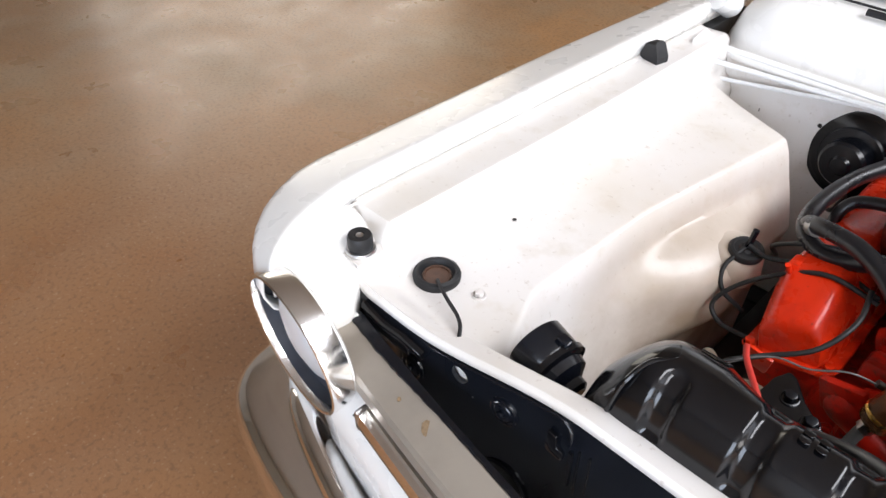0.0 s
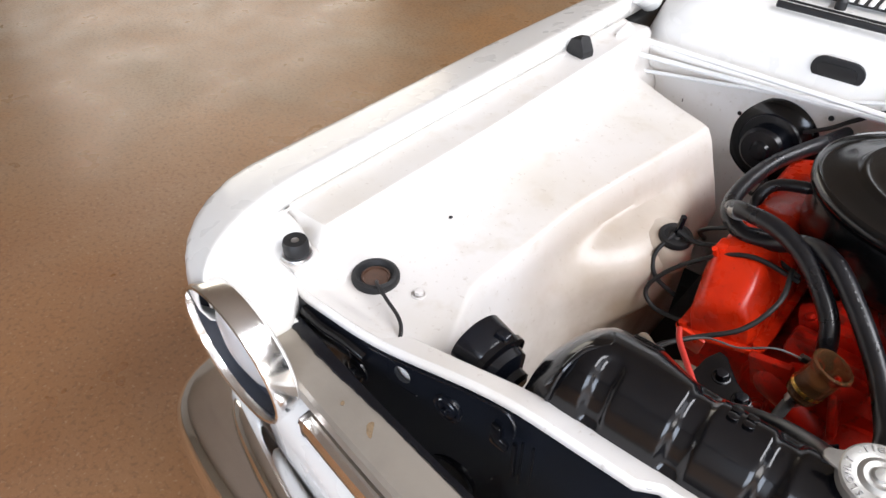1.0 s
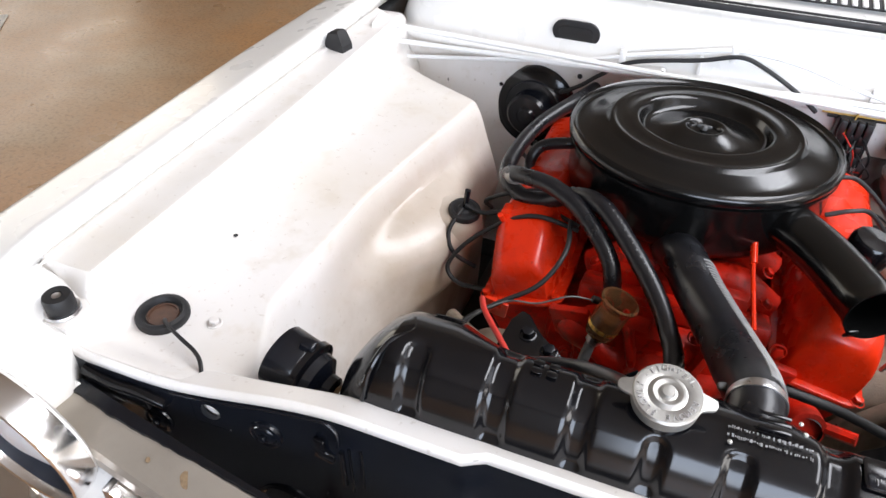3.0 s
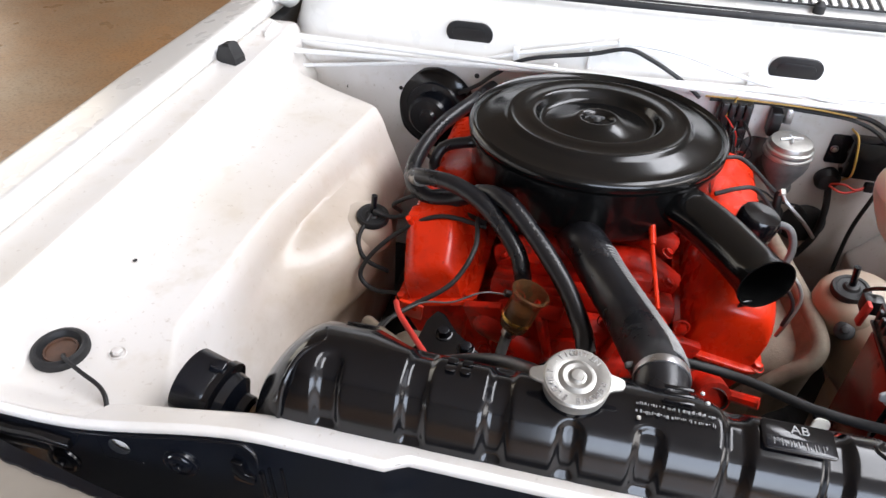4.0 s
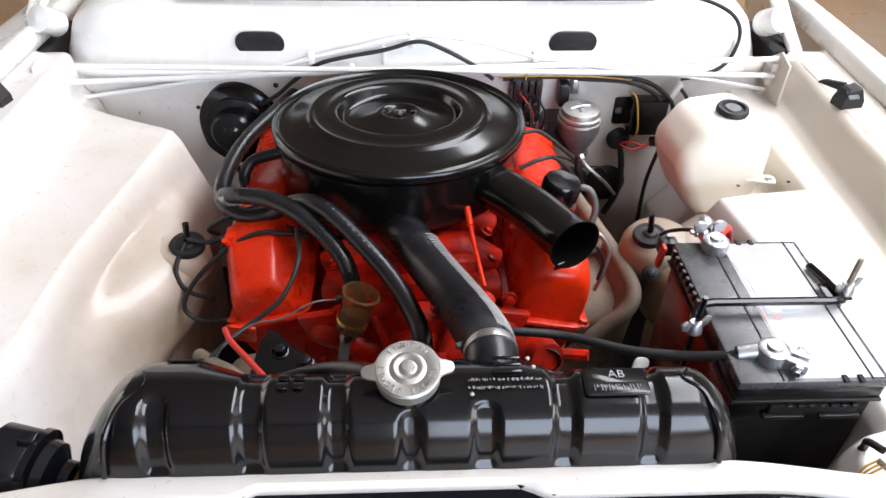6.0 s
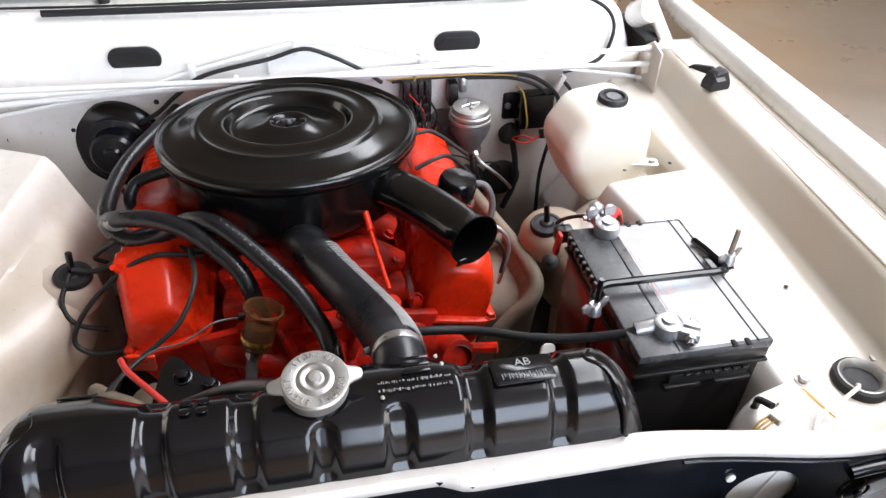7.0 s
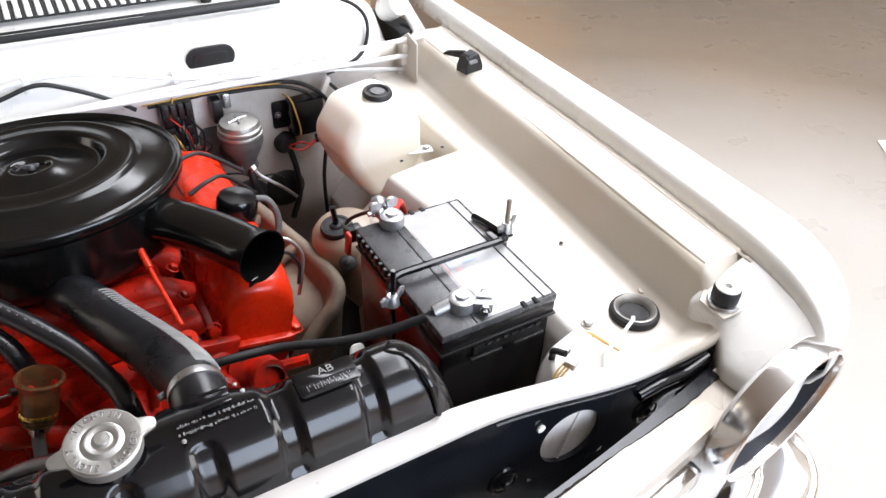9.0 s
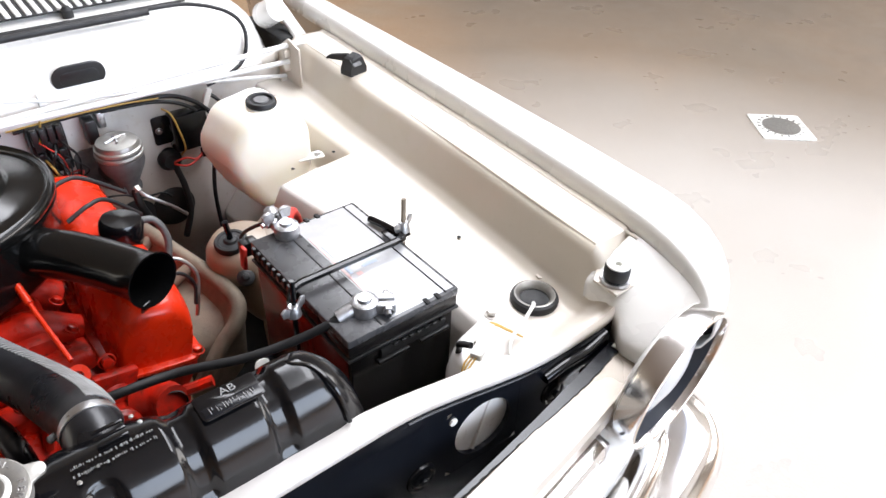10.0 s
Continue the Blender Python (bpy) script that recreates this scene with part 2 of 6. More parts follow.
def box(size, at, bevel=0.003, rot=(0, 0, 0), bm=None, seg=2, taper=1.0):
    b = bmesh.new()
    bmesh.ops.create_cube(b, size=1)
    for v in b.verts:
        k = taper if v.co.z > 0 else 1.0
        v.co = Vector((v.co.x * size[0] * k, v.co.y * size[1] * k, v.co.z * size[2]))
    if bevel:
        bmesh.ops.bevel(b, geom=b.edges[:], offset=bevel, segments=seg, affect="EDGES", profile=0.5)
    bmesh.ops.transform(b, matrix=pose(*at, *rot), verts=b.verts)
    return join(bm, b)


def join(bm, b):
    if bm is None:
        return b
    me = bpy.data.meshes.new("tmp")
    b.to_mesh(me)
    bm.from_mesh(me)
    b.free()
    bpy.data.meshes.remove(me)
    return bm


def lathe(profile, m, seg=32, bm=None):
    """Turns (radius, height) pairs round the z axis of m."""
    rings = []
    for r, z in profile:
        rings.append([m @ Vector((max(r, 1e-5) * math.cos(2 * math.pi * i / seg), max(r, 1e-5) * math.sin(2 * math.pi * i / seg), z)) for i in range(seg)])
    b = bm or bmesh.new()
    return add_faces(b, rings, True, False)


def spline(pts, n=8):
    """Catmull-Rom through the points."""
    p = [Vector(a) for a in pts]
    p = [2 * p[0] - p[1]] + p + [2 * p[-1] - p[-2]]
    out = []
    for a, b, c, d in zip(p, p[1:], p[2:], p[3:]):
        for i in range(n):
            t = i / n
            out.append(0.5 * (2 * b + (c - a) * t + (2 * a - 5 * b + 4 * c - d) * t * t + (3 * b - a - 3 * c + d) * t ** 3))
    return out + [p[-2]]


def sweep(pts, r, seg=10, n=8, bm=None, smooth=True):
    """A tube along the points; r a radius or a function of 0..1."""
    path = spline(pts, n) if smooth and len(pts) > 2 else [Vector(a) for a in pts]
    t0 = (path[1] - path[0]).normalized()
    u = t0.orthogonal().normalized()
    rings = []
    for i, q in enumerate(path):
        t = (path[min(i + 1, len(path) - 1)] - path[max(i - 1, 0)]).normalized()
        u = (u - t * u.dot(t)).normalized()
        w = t.cross(u)
        rr = r(i / (len(path) - 1)) if callable(r) else r
        rings.append([q + (u * math.cos(a) + w * math.sin(a)) * rr for a in (2 * math.pi * k / seg for k in range(seg))])
    return loft(rings, bm=bm)


def prism(poly, depth, m, bevel=0.0, bm=None):
    """A 2D outline in m's xy plane pushed up its z axis."""
    b = bmesh.new()
    f = b.faces.new([b.verts.new((x, y, 0)) for x, y in poly])
    r = bmesh.ops.extrude_face_region(b, geom=[f])
    bmesh.ops.translate(b, vec=(0, 0, depth), verts=[v for v in r["geom"] if isinstance(v, bmesh.types.BMVert)])
    bmesh.ops.recalc_face_normals(b, faces=b.faces)
    if bevel:
        bmesh.ops.bevel(b, geom=b.edges[:], offset=bevel, segments=2, affect="EDGES", profile=0.5)
    bmesh.ops.transform(b, matrix=m, verts=b.verts)
    return join(bm, b)


def fillet(poly, r, n=4):
    """Rounds the corners of an open line of points (any dimension)."""
    p = [Vector(a) for a in poly]
    out = [p[0]]
    for a, b, c in zip(p, p[1:], p[2:]):
        ra = min(r, (a - b).length * 0.45)
        rc = min(r, (c - b).length * 0.45)
        s, e = b + (a - b).normalized() * ra, b + (c - b).normalized() * rc
        for i in range(n + 1):
            t = i / n
            out.append((1 - t) ** 2 * s + 2 * t * (1 - t) * b + t * t * e)
    return out + [p[-1]]


def rounded_rect(w, h, r, n=6):
    out = []
    for cx, cy, a0 in ((w / 2 - r, h / 2 - r, 0), (-w / 2 + r, h / 2 - r, 90), (-w / 2 + r, -h / 2 + r, 180), (w / 2 - r, -h / 2 + r, 270)):
        for i in range(n + 1):
            a = radians(a0 + 90 * i / n)
            out.append((cx + r * math.cos(a), cy + r * math.sin(a)))
    return out


def hexagon(r):
    return [(r * math.cos(radians(60 * i)), r * math.sin(radians(60 * i))) for i in range(6)]


def bolt(m, r=0.008, bm=None):
    b = lathe([(r * 1.5, 0), (r * 1.5, r * 0.2), (r * 1.3, r * 0.3)], m, 16, bm)
    return prism(hexagon(r), r * 0.9, m @ pose(0, 0, r * 0.3), r * 0.1, b)


def smoothstep(a, b, x):
    t = min(1.0, max(0.0, (x - a) / (b - a)))
    return t * t * (3 - 2 * t)


def lerp_table(tab, x):
    if x <= tab[0][0]:
        return tab[0][1]
    for (a, va), (b, vb) in zip(tab, tab[1:]):
        if x <= b:
            return va + (vb - va) * (x - a) / (b - a)
    return tab[-1][1]


# ---- the room ----
X0, X1, Y0, Y1, ZC = -7.5, 7.5, -4.9, 8.5, 3.4


def grid_plane(x0, x1, y0, y1, z, nx, ny):
    return loft([[(x0 + (x1 - x0) * i / nx, y0 + (y1 - y0) * j / ny, z) for i in range(nx + 1)] for j in range(ny + 1)], False)


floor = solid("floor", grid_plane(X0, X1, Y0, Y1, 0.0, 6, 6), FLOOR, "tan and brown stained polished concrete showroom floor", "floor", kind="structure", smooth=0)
thick(floor, 0.2, -1.0)


def open_wall(name, along, at, lo, hi, o0, o1, oz0, oz1, out, label):
    """A wall with one opening through it; along: the axis on which it runs."""
    bm = bmesh.new()
    for s0, s1, z0, z1 in ((lo, o0, 0, ZC), (o1, hi, 0, ZC), (o0, o1, 0, oz0), (o0, o1, oz1, ZC)):
        if s1 - s0 < 0.01 or z1 - z0 < 0.01:
            continue
        c = ((s0 + s1) / 2, at + out * 0.1, (z0 + z1) / 2)
        size = (s1 - s0, 0.2, z1 - z0)
        if along == "y":
            c, size = (c[1], c[0], c[2]), (size[1], size[0], size[2])
        box(size, c, 0, bm=bm)
    return solid(name, bm, WALL, label, "wall", kind="structure", smooth=0)


open_wall("wall_east", "y", X1, Y0 - 0.2, Y1 + 0.2, -3.9, 0.9, 1.0, 2.9, 1, "plain pale workshop wall with a wide daylight opening")
open_wall("wall_south", "x", Y0, X0, X1, 0.05, 5.45, 0.55, 3.25, -1, "plain pale workshop wall with a wide door opening")
open_wall("wall_west", "y", X0, Y0 - 0.2, Y1 + 0.2, 1.9, 6.5, 1.05, 3.15, -1, "plain pale workshop wall with a long opening added for light")
open_wall("wall_north", "x", Y1, X0, X1, 0, 0, 0, ZC, 1, "plain pale workshop wall")
bm = bmesh.new()
for x0, x1, y0, y1 in ((X0, 1.0, Y0, Y1), (2.5, 3.3, Y0, Y1), (5.1, X1, Y0, Y1), (1.0, 2.5, Y0, -1.1), (1.0, 2.5, 3.5, Y1), (3.3, 5.1, Y0, -1.6), (3.3, 5.1, 2.2, Y1)):
    box((x1 - x0, y1 - y0, 0.2), ((x0 + x1) / 2, (y0 + y1) / 2, ZC + 0.1), 0, bm=bm)
solid("ceiling", bm, CEIL, "white ceiling with two long openings added for light", "ceiling", kind="structure", smooth=0)


def floor_drain(x, y, turn, label):
    d = thing("floor_drain", (x, y, 0), label, "drain", "floor drains")
    m = pose(x, y, 0.001, 0, 0, turn)
    part("frame", prism(rounded_rect(0.24, 0.24, 0.01), 0.006, m, 0.001), PALE, d, "white painted square frame")
    b = lathe([(0.0, 0.006), (0.085, 0.006), (0.085, 0.009), (0.0, 0.0095)], m, 36)
    part("grate", b, TIN, d, "worn metal round grate")
    b = bmesh.new()
    for i in range(20):
        a = 18 * i
        prism([(-0.007, -0.004), (0.007, -0.004), (0.007, 0.004), (-0.007, 0.004)], 0.003, m @ pose(0, 0, 0, 0, 0, a) @ pose(0.1, 0, 0.006), 0, b)
    tagged(part("tooth_ring", b, TIN, d, "ring of worn slots"), kind="stuff")
    return d


floor_drain(3.12, 0.87, -40, "square white floor drain set in the concrete")
floor_drain(-3.58, 2.04, 35, "square pale floor drain set in tan concrete")

# ---- the car body ----
car = thing("car", (0, 0.5, 0), "white classic car with its hood open, chrome front end", "car")
SHELF_IN = ((-0.02, 0.440), (0.047, 0.443), (0.15, 0.488), (0.40, 0.478), (0.70, 0.430), (0.745, 0.426), (0.80, 0.452), (0.885, 0.470))


def stations(a, b, n):
    return [a + (b - a) * i / n for i in range(n + 1)]


WALL_X = {-1: ((0.0, 0.636), (0.375, 0.627), (0.75, 0.628), (0.9, 0.630)), 1: ((0.03, 0.650), (0.144, 0.660), (0.349, 0.671), (0.583, 0.676), (0.817, 0.694))}
FLANGE_X = {-1: ((0.07, 0.714), (0.34, 0.709), (0.62, 0.702), (1.5, 0.684)), 1: ((0.04, 0.722), (0.17, 0.735), (0.43, 0.750), (0.71, 0.762), (0.93, 0.778), (1.5, 0.79))}
OUTER_X = {-1: ((0.05, 0.834), (0.305, 0.830), (0.58, 0.824), (0.924, 0.806), (1.5, 0.79)), 1: ((0.05, 0.847), (0.23, 0.858), (0.45, 0.863), (0.73, 0.866), (1.5, 0.87))}


def inner_fender(s):
    """Apron with the shock tower's dome, flat shelf, upright wall and ledge."""
    rings = []
    toe = 0.034 if s > 0 else 0.012
    for y in stations(-0.017, 0.885, 90):
        xi = lerp_table(SHELF_IN, y)
        low, knee = 0.335, xi - 0.055
        if s > 0:
            k = smoothstep(0.05, 0.09, y) * smoothstep(0.46, 0.38, y)
            low, knee, xi = low + k * 0.165, knee + k * 0.065, max(xi, 0.507 * k)
            k = smoothstep(0.516, 0.536, y)
            low, knee, xi = low + k * 0.10, knee + k * 0.165, xi + (0.606 - xi) * k
        else:
            k = min(1.0, max(0.0, (y - 0.735) / 0.095))
            xi += k * (0.612 - xi)
            low, knee = low + 0.20 * k, knee + k * (0.600 - knee)
        zs = 0.838 + 0.010 * smoothstep(0.0, 0.6, y) + 0.026 * smoothstep(0.03, -0.017, y)
        zl = 0.925 - 0.032 * smoothstep(0.042, 0.020, y)
        wx, fx = lerp_table(WALL_X[s], y), lerp_table(FLANGE_X[s], y)
        line = [(low + 0.07, 0.36), (low + 0.06, 0.58), (knee, 0.69), (xi - 0.012, zs - 0.022), (xi, zs), (wx - toe, zs + 0.003), (wx - toe * 0.5, zs + 0.014), (wx, zl - 0.007), (wx + 0.008, zl), (fx - 0.014, zl - 0.001), (fx - 0.003, zl + 0.004)]
        pts = []
        for v in fillet([(x, 0, z) for x, z in line], 0.006, 3):
            pts.append(Vector((v.x, y, v.z)))
        dense = []
        for a, b in zip(pts, pts[1:]):
            n = 12 if abs(a.z - b.z) > 0.06 else 1
            dense += [a.lerp(b, i / n) for i in range(n)]
        dense.append(pts[-1])
        dome = math.exp(-((y - 0.49) / 0.13) ** 2)
        for v in dense:
            if v.z < 0.80:
                k = smoothstep(0.795, 0.735, v.z) * smoothstep(0.60, 0.68, v.z) * dome
                v.x += (min(v.x, 0.350) - v.x) * k
                v.z += 0.018 * dome * smoothstep(0.70, 0.76, v.z) * smoothstep(0.80, 0.77, v.z)
        rings.append([(s * v.x, v.y, v.z) for v in dense])
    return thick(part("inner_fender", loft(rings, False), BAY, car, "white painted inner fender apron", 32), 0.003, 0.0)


def nose_scale(y):
    return math.sqrt(max(0.0, 1 - ((0.07 - min(y, 0.07)) / 0.19) ** 2))


def fender(s):
    rings = []
    for y in [-0.118, -0.114, -0.105, -0.092, -0.075, -0.05, -0.02, 0.02, 0.06, 0.12, 0.25, 0.4, 0.6, 0.8, 1.0, 1.25, 1.5]:
        k = nose_scale(y)
        f, o = lerp_table(FLANGE_X[s], y), lerp_table(OUTER_X[s], y)
        z = 0.955 + 0.006 * smoothstep(0.1, 1.0, y)
        line = [(f - 0.003, 0.927), (f, z - 0.006), (f + 0.007, z), (f + 0.028, z - 0.004), (o - 0.022, z - 0.018), (o - 0.006, z - 0.036), (o + 0.008, z - 0.09), (o + 0.022, z - 0.20), (o + 0.03, 0.60), (o + 0.03, 0.45), (o + 0.01, 0.25)]
        pts = []
        for v in fillet([(x, 0, zz) for x, zz in line], 0.014, 3):
            x = 0.655 + (v.x - 0.655) * (0.12 + 0.88 * k)
            zz = v.z - (1 - k) * 0.05 * smoothstep(0.5, 0.9, v.z)
            stop = -0.04 - 0.08 * smoothstep(0.80, 0.905, v.z)
            pts.append((s * x, max(y, stop), zz))
        rings.append(pts)
    return thick(part("fender", loft(rings, False), PAINT, car, "glossy white front fender", 50), 0.003, 0.0)


NOSE_X = ((-0.104, 0.628), (-0.090, 0.624), (-0.070, 0.616), (-0.050, 0.611), (-0.030, 0.626), (-0.005, 0.634), (0.05, 0.634))
NOSE_Z = ((-0.104, 0.856), (-0.050, 0.860), (-0.030, 0.872), (-0.005, 0.888), (0.05, 0.892))


def fender_nose(s):
    """The white panel that runs from the hood opening's corner down to the headlamp."""
    rings = []
    for y in stations(0.032, -0.104, 17):
        k = nose_scale(y)
        x0, z0 = lerp_table(NOSE_X, y), lerp_table(NOSE_Z, y)
        x1 = 0.655 + (lerp_table(FLANGE_X[s], y) + 0.004 - 0.655) * (0.12 + 0.88 * k)
        z1 = 0.930 - (1 - k) * 0.03
        r = [(s * (x0 + 0.004), y, z0 - 0.06), (s * (x0 + 0.001), y, z0 - 0.006)]
        for j in range(11):
            u = j / 10
            r.append((s * (x0 + 0.004 + (x1 - x0 - 0.004) * u), y, z0 + (z1 - z0) * u ** 0.9))
        rings.append(r)
    return thick(part("nose_panel", loft(rings, False), PAINT, car, "white panel behind the headlight", 40), 0.003)


for side in (-1, 1):
    inner_fender(side)
    fender(side)
    fender_nose(side)

# firewall with pressed ribs
rows = []
for z in stations(0.36, 0.905, 26):
    r = []
    for x in stations(-0.66, 0.66, 88):
        y = 0.885
        for c, w, z0, z1 in ((0.245, 0.010, 0.60, 0.88), (0.385, 0.010, 0.74, 0.88), (0.352, 0.010, 0.74, 0.88), (-0.52, 0.008, 0.6, 0.86)):
            y -= 0.007 * math.exp(-((x - c) / w) ** 2) * smoothstep(z0, z0 + 0.02, z) * smoothstep(z1, z1 - 0.02, z)
        y += 0.05 * smoothstep(0.6, 0.42, z)
        r.append((x, y, z))
    rows.append(r)
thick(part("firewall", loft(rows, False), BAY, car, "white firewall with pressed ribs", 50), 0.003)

# cowl: plenum face, rounded ends, top
rows = []
for x in stations(-0.655, 0.655, 96):
    e = abs(x) / 0.655
    back = 0.05 * e ** 22
    drop = 0.055 * e ** 18
    prof = fillet([(0, 0.888, 0.884), (0, 0.868, 0.884), (0, 0.868, 0.895), (0, 0.884, 0.905), (0, 0.893, 0.955), (0, 0.925, 0.996), (0, 0.985, 1.004), (0, 1.01, 1.0), (0, 1.03, 1.012), (0, 1.5, 1.05)], 0.02, 4)
    rows.append([(x, v.y + back * smoothstep(1.4, 1.0, v.y), v.z - drop * smoothstep(0.88, 0.99, v.z) * smoothstep(1.3, 1.0, v.y)) for v in prof])
thick(part("cowl", loft(rows, False), PAINT, car, "white cowl panel below the windshield", 50), 0.003)

# radiator support: black face with holes, white top strip
def support_top(x):
    """y of the back and front edge and z of the white top strip."""
    a = abs(x)
    z = 0.906 - 0.036 * smoothstep(0.28, 0.55, a) + 0.020 * smoothstep(0.61, 0.66, a)
    kink = smoothstep(0.155, 0.172, a) if x < 0 else smoothstep(0.078, 0.108, a)
    front = -0.002 - 0.011 * kink - 0.009 * smoothstep(0.30, 0.52, a)
    back = 0.017 - 0.011 * smoothstep(0.20, 0.40, a)
    back += (front + 0.006 - back) * smoothstep(0.462, 0.492, a)
    return back, front, z


rows = []
for x in stations(-0.662, 0.662, 130):
    b, f, z = support_top(x)
    rows.append([(x, b, z - 0.03), (x, b, z - 0.003), (x, b - 0.003, z), (x, f + 0.003, z), (x, f, z - 0.003), (x, f - 0.001, z - 0.010)])
thick(part("support_strip", loft(rows, False), BAY, car, "white top strip of the radiator support", 40), 0.003)


def square_point(a, h):
    """A point on a square of half side h at angle a."""
    c, s = math.cos(a), math.sin(a)
    k = h / max(abs(c), abs(s))
    return c * k, s * k


def face_y(x, z):
    """y of the black panel's front at x and height z."""
    b, f, top = support_top(x)
    t = max(0.0, (top - z) / 0.5)
    ribs = 0.0
    for c in (-0.30, -0.16, 0.16):
        ribs += 0.004 * math.exp(-((x - c) / 0.014) ** 2) * smoothstep(top - 0.02, top - 0.05, z)
    ribs += 0.003 * smoothstep(0.345, 0.325, x) * smoothstep(0.2, 0.3, x) * smoothstep(top - 0.012, top - 0.03, z)
    return f - 0.0015 - 0.010 * t - ribs


def support_face():
    """The black panel, with real round holes through it."""
    holes = [(0.418, 0.814, 0.040, 0.052), (-0.453, 0.845, 0.012, 0.022)]

    xs = set(round(v, 4) for v in stations(-0.655, 0.655, 120))
    zs = {0.35, 0.55, 0.70, 0.73} | set(stations(0.75, 0.905, 18))
    for cx, cz, r, h in holes:
        xs |= {cx - h, cx + h}
        zs |= {cz - h, cz + h}
    xs, zs = sorted(xs), sorted(zs)
    bm = bmesh.new()
    rows = []
    for x in xs:
        top = support_top(x)[2] - 0.004
        rows.append([bm.verts.new((x, face_y(x, min(z, top)), min(z, top))) for z in zs])
    for i, (xa, xb) in enumerate(zip(xs, xs[1:])):
        for j, (za, zb) in enumerate(zip(zs, zs[1:])):
            inside = any(abs((xa + xb) / 2 - cx) < h and abs((za + zb) / 2 - cz) < h for cx, cz, r, h in holes)
            quad = (rows[i][j], rows[i + 1][j], rows[i + 1][j + 1], rows[i][j + 1])
            if not inside and max(v.co.z for v in quad[2:]) - min(v.co.z for v in quad[:2]) > 1e-5:
                bm.faces.new(quad)
    for cx, cz, r, h in holes:
        rings = []
        for k in (1.0, 0.0, -1.0):
            ring = []
            for i in range(40):
                a = 2 * math.pi * (i + 0.5) / 40
                px, pz = square_point(a, h + 0.0004) if k == 1.0 else (r * math.cos(a), r * math.sin(a))
                ring.append((cx + px, face_y(cx + px, cz + pz) + (0.0002 if k > 0 else 0.006 if k < 0 else 0), cz + pz))
            rings.append(ring)
        add_faces(bm, rings, True, False)
    bmesh.ops.remove_doubles(bm, verts=bm.verts, dist=1e-5)
    return bm


part("support_face", support_face(), SATIN_BLACK, car, "black painted radiator support panel with round holes", 30)
# Pale discs added behind the holes to show the lit panel seen through them.
part("hole_backing", lathe([(0.0, 0), (0.054, 0), (0.054, 0.002), (0, 0.002)], pose(0.418, -0.0125, 0.814, 92, 0, 0), 32), BAY, car, "added pale disc for the lit panel behind the hole")
part("hole_backing", lathe([(0.0, 0), (0.016, 0), (0.016, 0.002), (0, 0.002)], pose(-0.453, -0.012, 0.845, 90, 0, 0), 24), BAY, car)
# Unseen white panels added behind the holes.
part("baffle", box((0.17, 0.003, 0.26), (0.42, 0.072, 0.66), 0.001), BAY, car, "added white panel behind the support panel")
part("baffle", box((0.06, 0.003, 0.2), (-0.46, 0.03, 0.72), 0.001), BAY, car, "added white panel behind the support panel")
part("rivet", lathe([(0.0052, -0.002), (0.0050, 0.001), (0.0028, 0.0018), (0.0, 0.0018)], pose(0.374, -0.0185, 0.851, 90, 0, 0), 14), PALE, car, "small pale rivet")
# pressings, bolts and slots on the black panel
for x, z in ((-0.388, 0.836), (0.53, 0.80), (0.60, 0.80), (-0.53, 0.80), (0.33, 0.79)):
    m = pose(x, face_y(x, z) - 0.001, z, 90, 0, 0)
    part("pressing", lathe([(0.020, -0.003), (0.019, 0.001), (0.016, 0.0022), (0.0135, 0.0005), (0.012, 0.002), (0.009, 0.003), (0.0, 0.003)], m, 28), SATIN_BLACK, car)
    part("bolt", bolt(m @ pose(0, 0, 0.002), 0.0048), SATIN_BLACK, car)
part("rivet", lathe([(0.0030, -0.001), (0.0026, 0.001), (0.0, 0.0012)], pose(-0.398, face_y(-0.398, 0.846) - 0.0005, 0.846, 90, 0, 0), 10), PALE, car, "small pale rivet")
for s in (-1, 1):
    crease = []
    for x in (0.500, 0.46, 0.42, 0.38, 0.34, 0.315):
        z = support_top(s * x)[2] - 0.016
        crease.append((s * x, face_y(s * x, z) - 0.0002, z))
    if s < 0:
        crease += [(-0.302, face_y(-0.302, 0.876), 0.876), (-0.301, face_y(-0.301, 0.862), 0.862)]
    part("pressed_edge", sweep(crease, 0.0022, 8, 5), SATIN_BLACK, car, "", 60)
x = -0.318
part("hook_bracket", prism([(-0.011, -0.014), (-0.008, -0.017), (0.008, -0.020), (0.012, -0.017), (0.013, -0.006), (0.003, -0.004), (0.002, 0.012), (-0.010, 0.014)], 0.005, pose(x, face_y(x, 0.850), 0.850, 90, 0, 0), 0.0012), GLOSS_BLACK, car, "small black hook bracket")
for x, z0, z1, r in ((-0.296, 0.800, 0.855, 0.0028), (-0.288, 0.790, 0.862, 0.0016), (-0.276, 0.80, 0.862, 0.0016), (-0.322, 0.764, 0.7645, 0.003)):
    part("pressed_rib", sweep([(x, face_y(x, z0) - 0.0005, z0), (x - 0.001, face_y(x, z1) - 0.0005, z1)], r, 8), GLOSS_BLACK, car)
part("hole_ring", lathe([(0.030, -0.002), (0.034, -0.002), (0.035, 0.002), (0.032, 0.004), (0.029, 0.002), (0.028, -0.002)], pose(-0.378, face_y(-0.378, 0.712), 0.712, 90, 0, 0), 36), GLOSS_BLACK, car, "black raised rim of a round opening")
# Dark disc paints the shade inside the opening.
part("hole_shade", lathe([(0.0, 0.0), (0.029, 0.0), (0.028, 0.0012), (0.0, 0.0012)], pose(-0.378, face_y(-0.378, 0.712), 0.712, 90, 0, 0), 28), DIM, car)
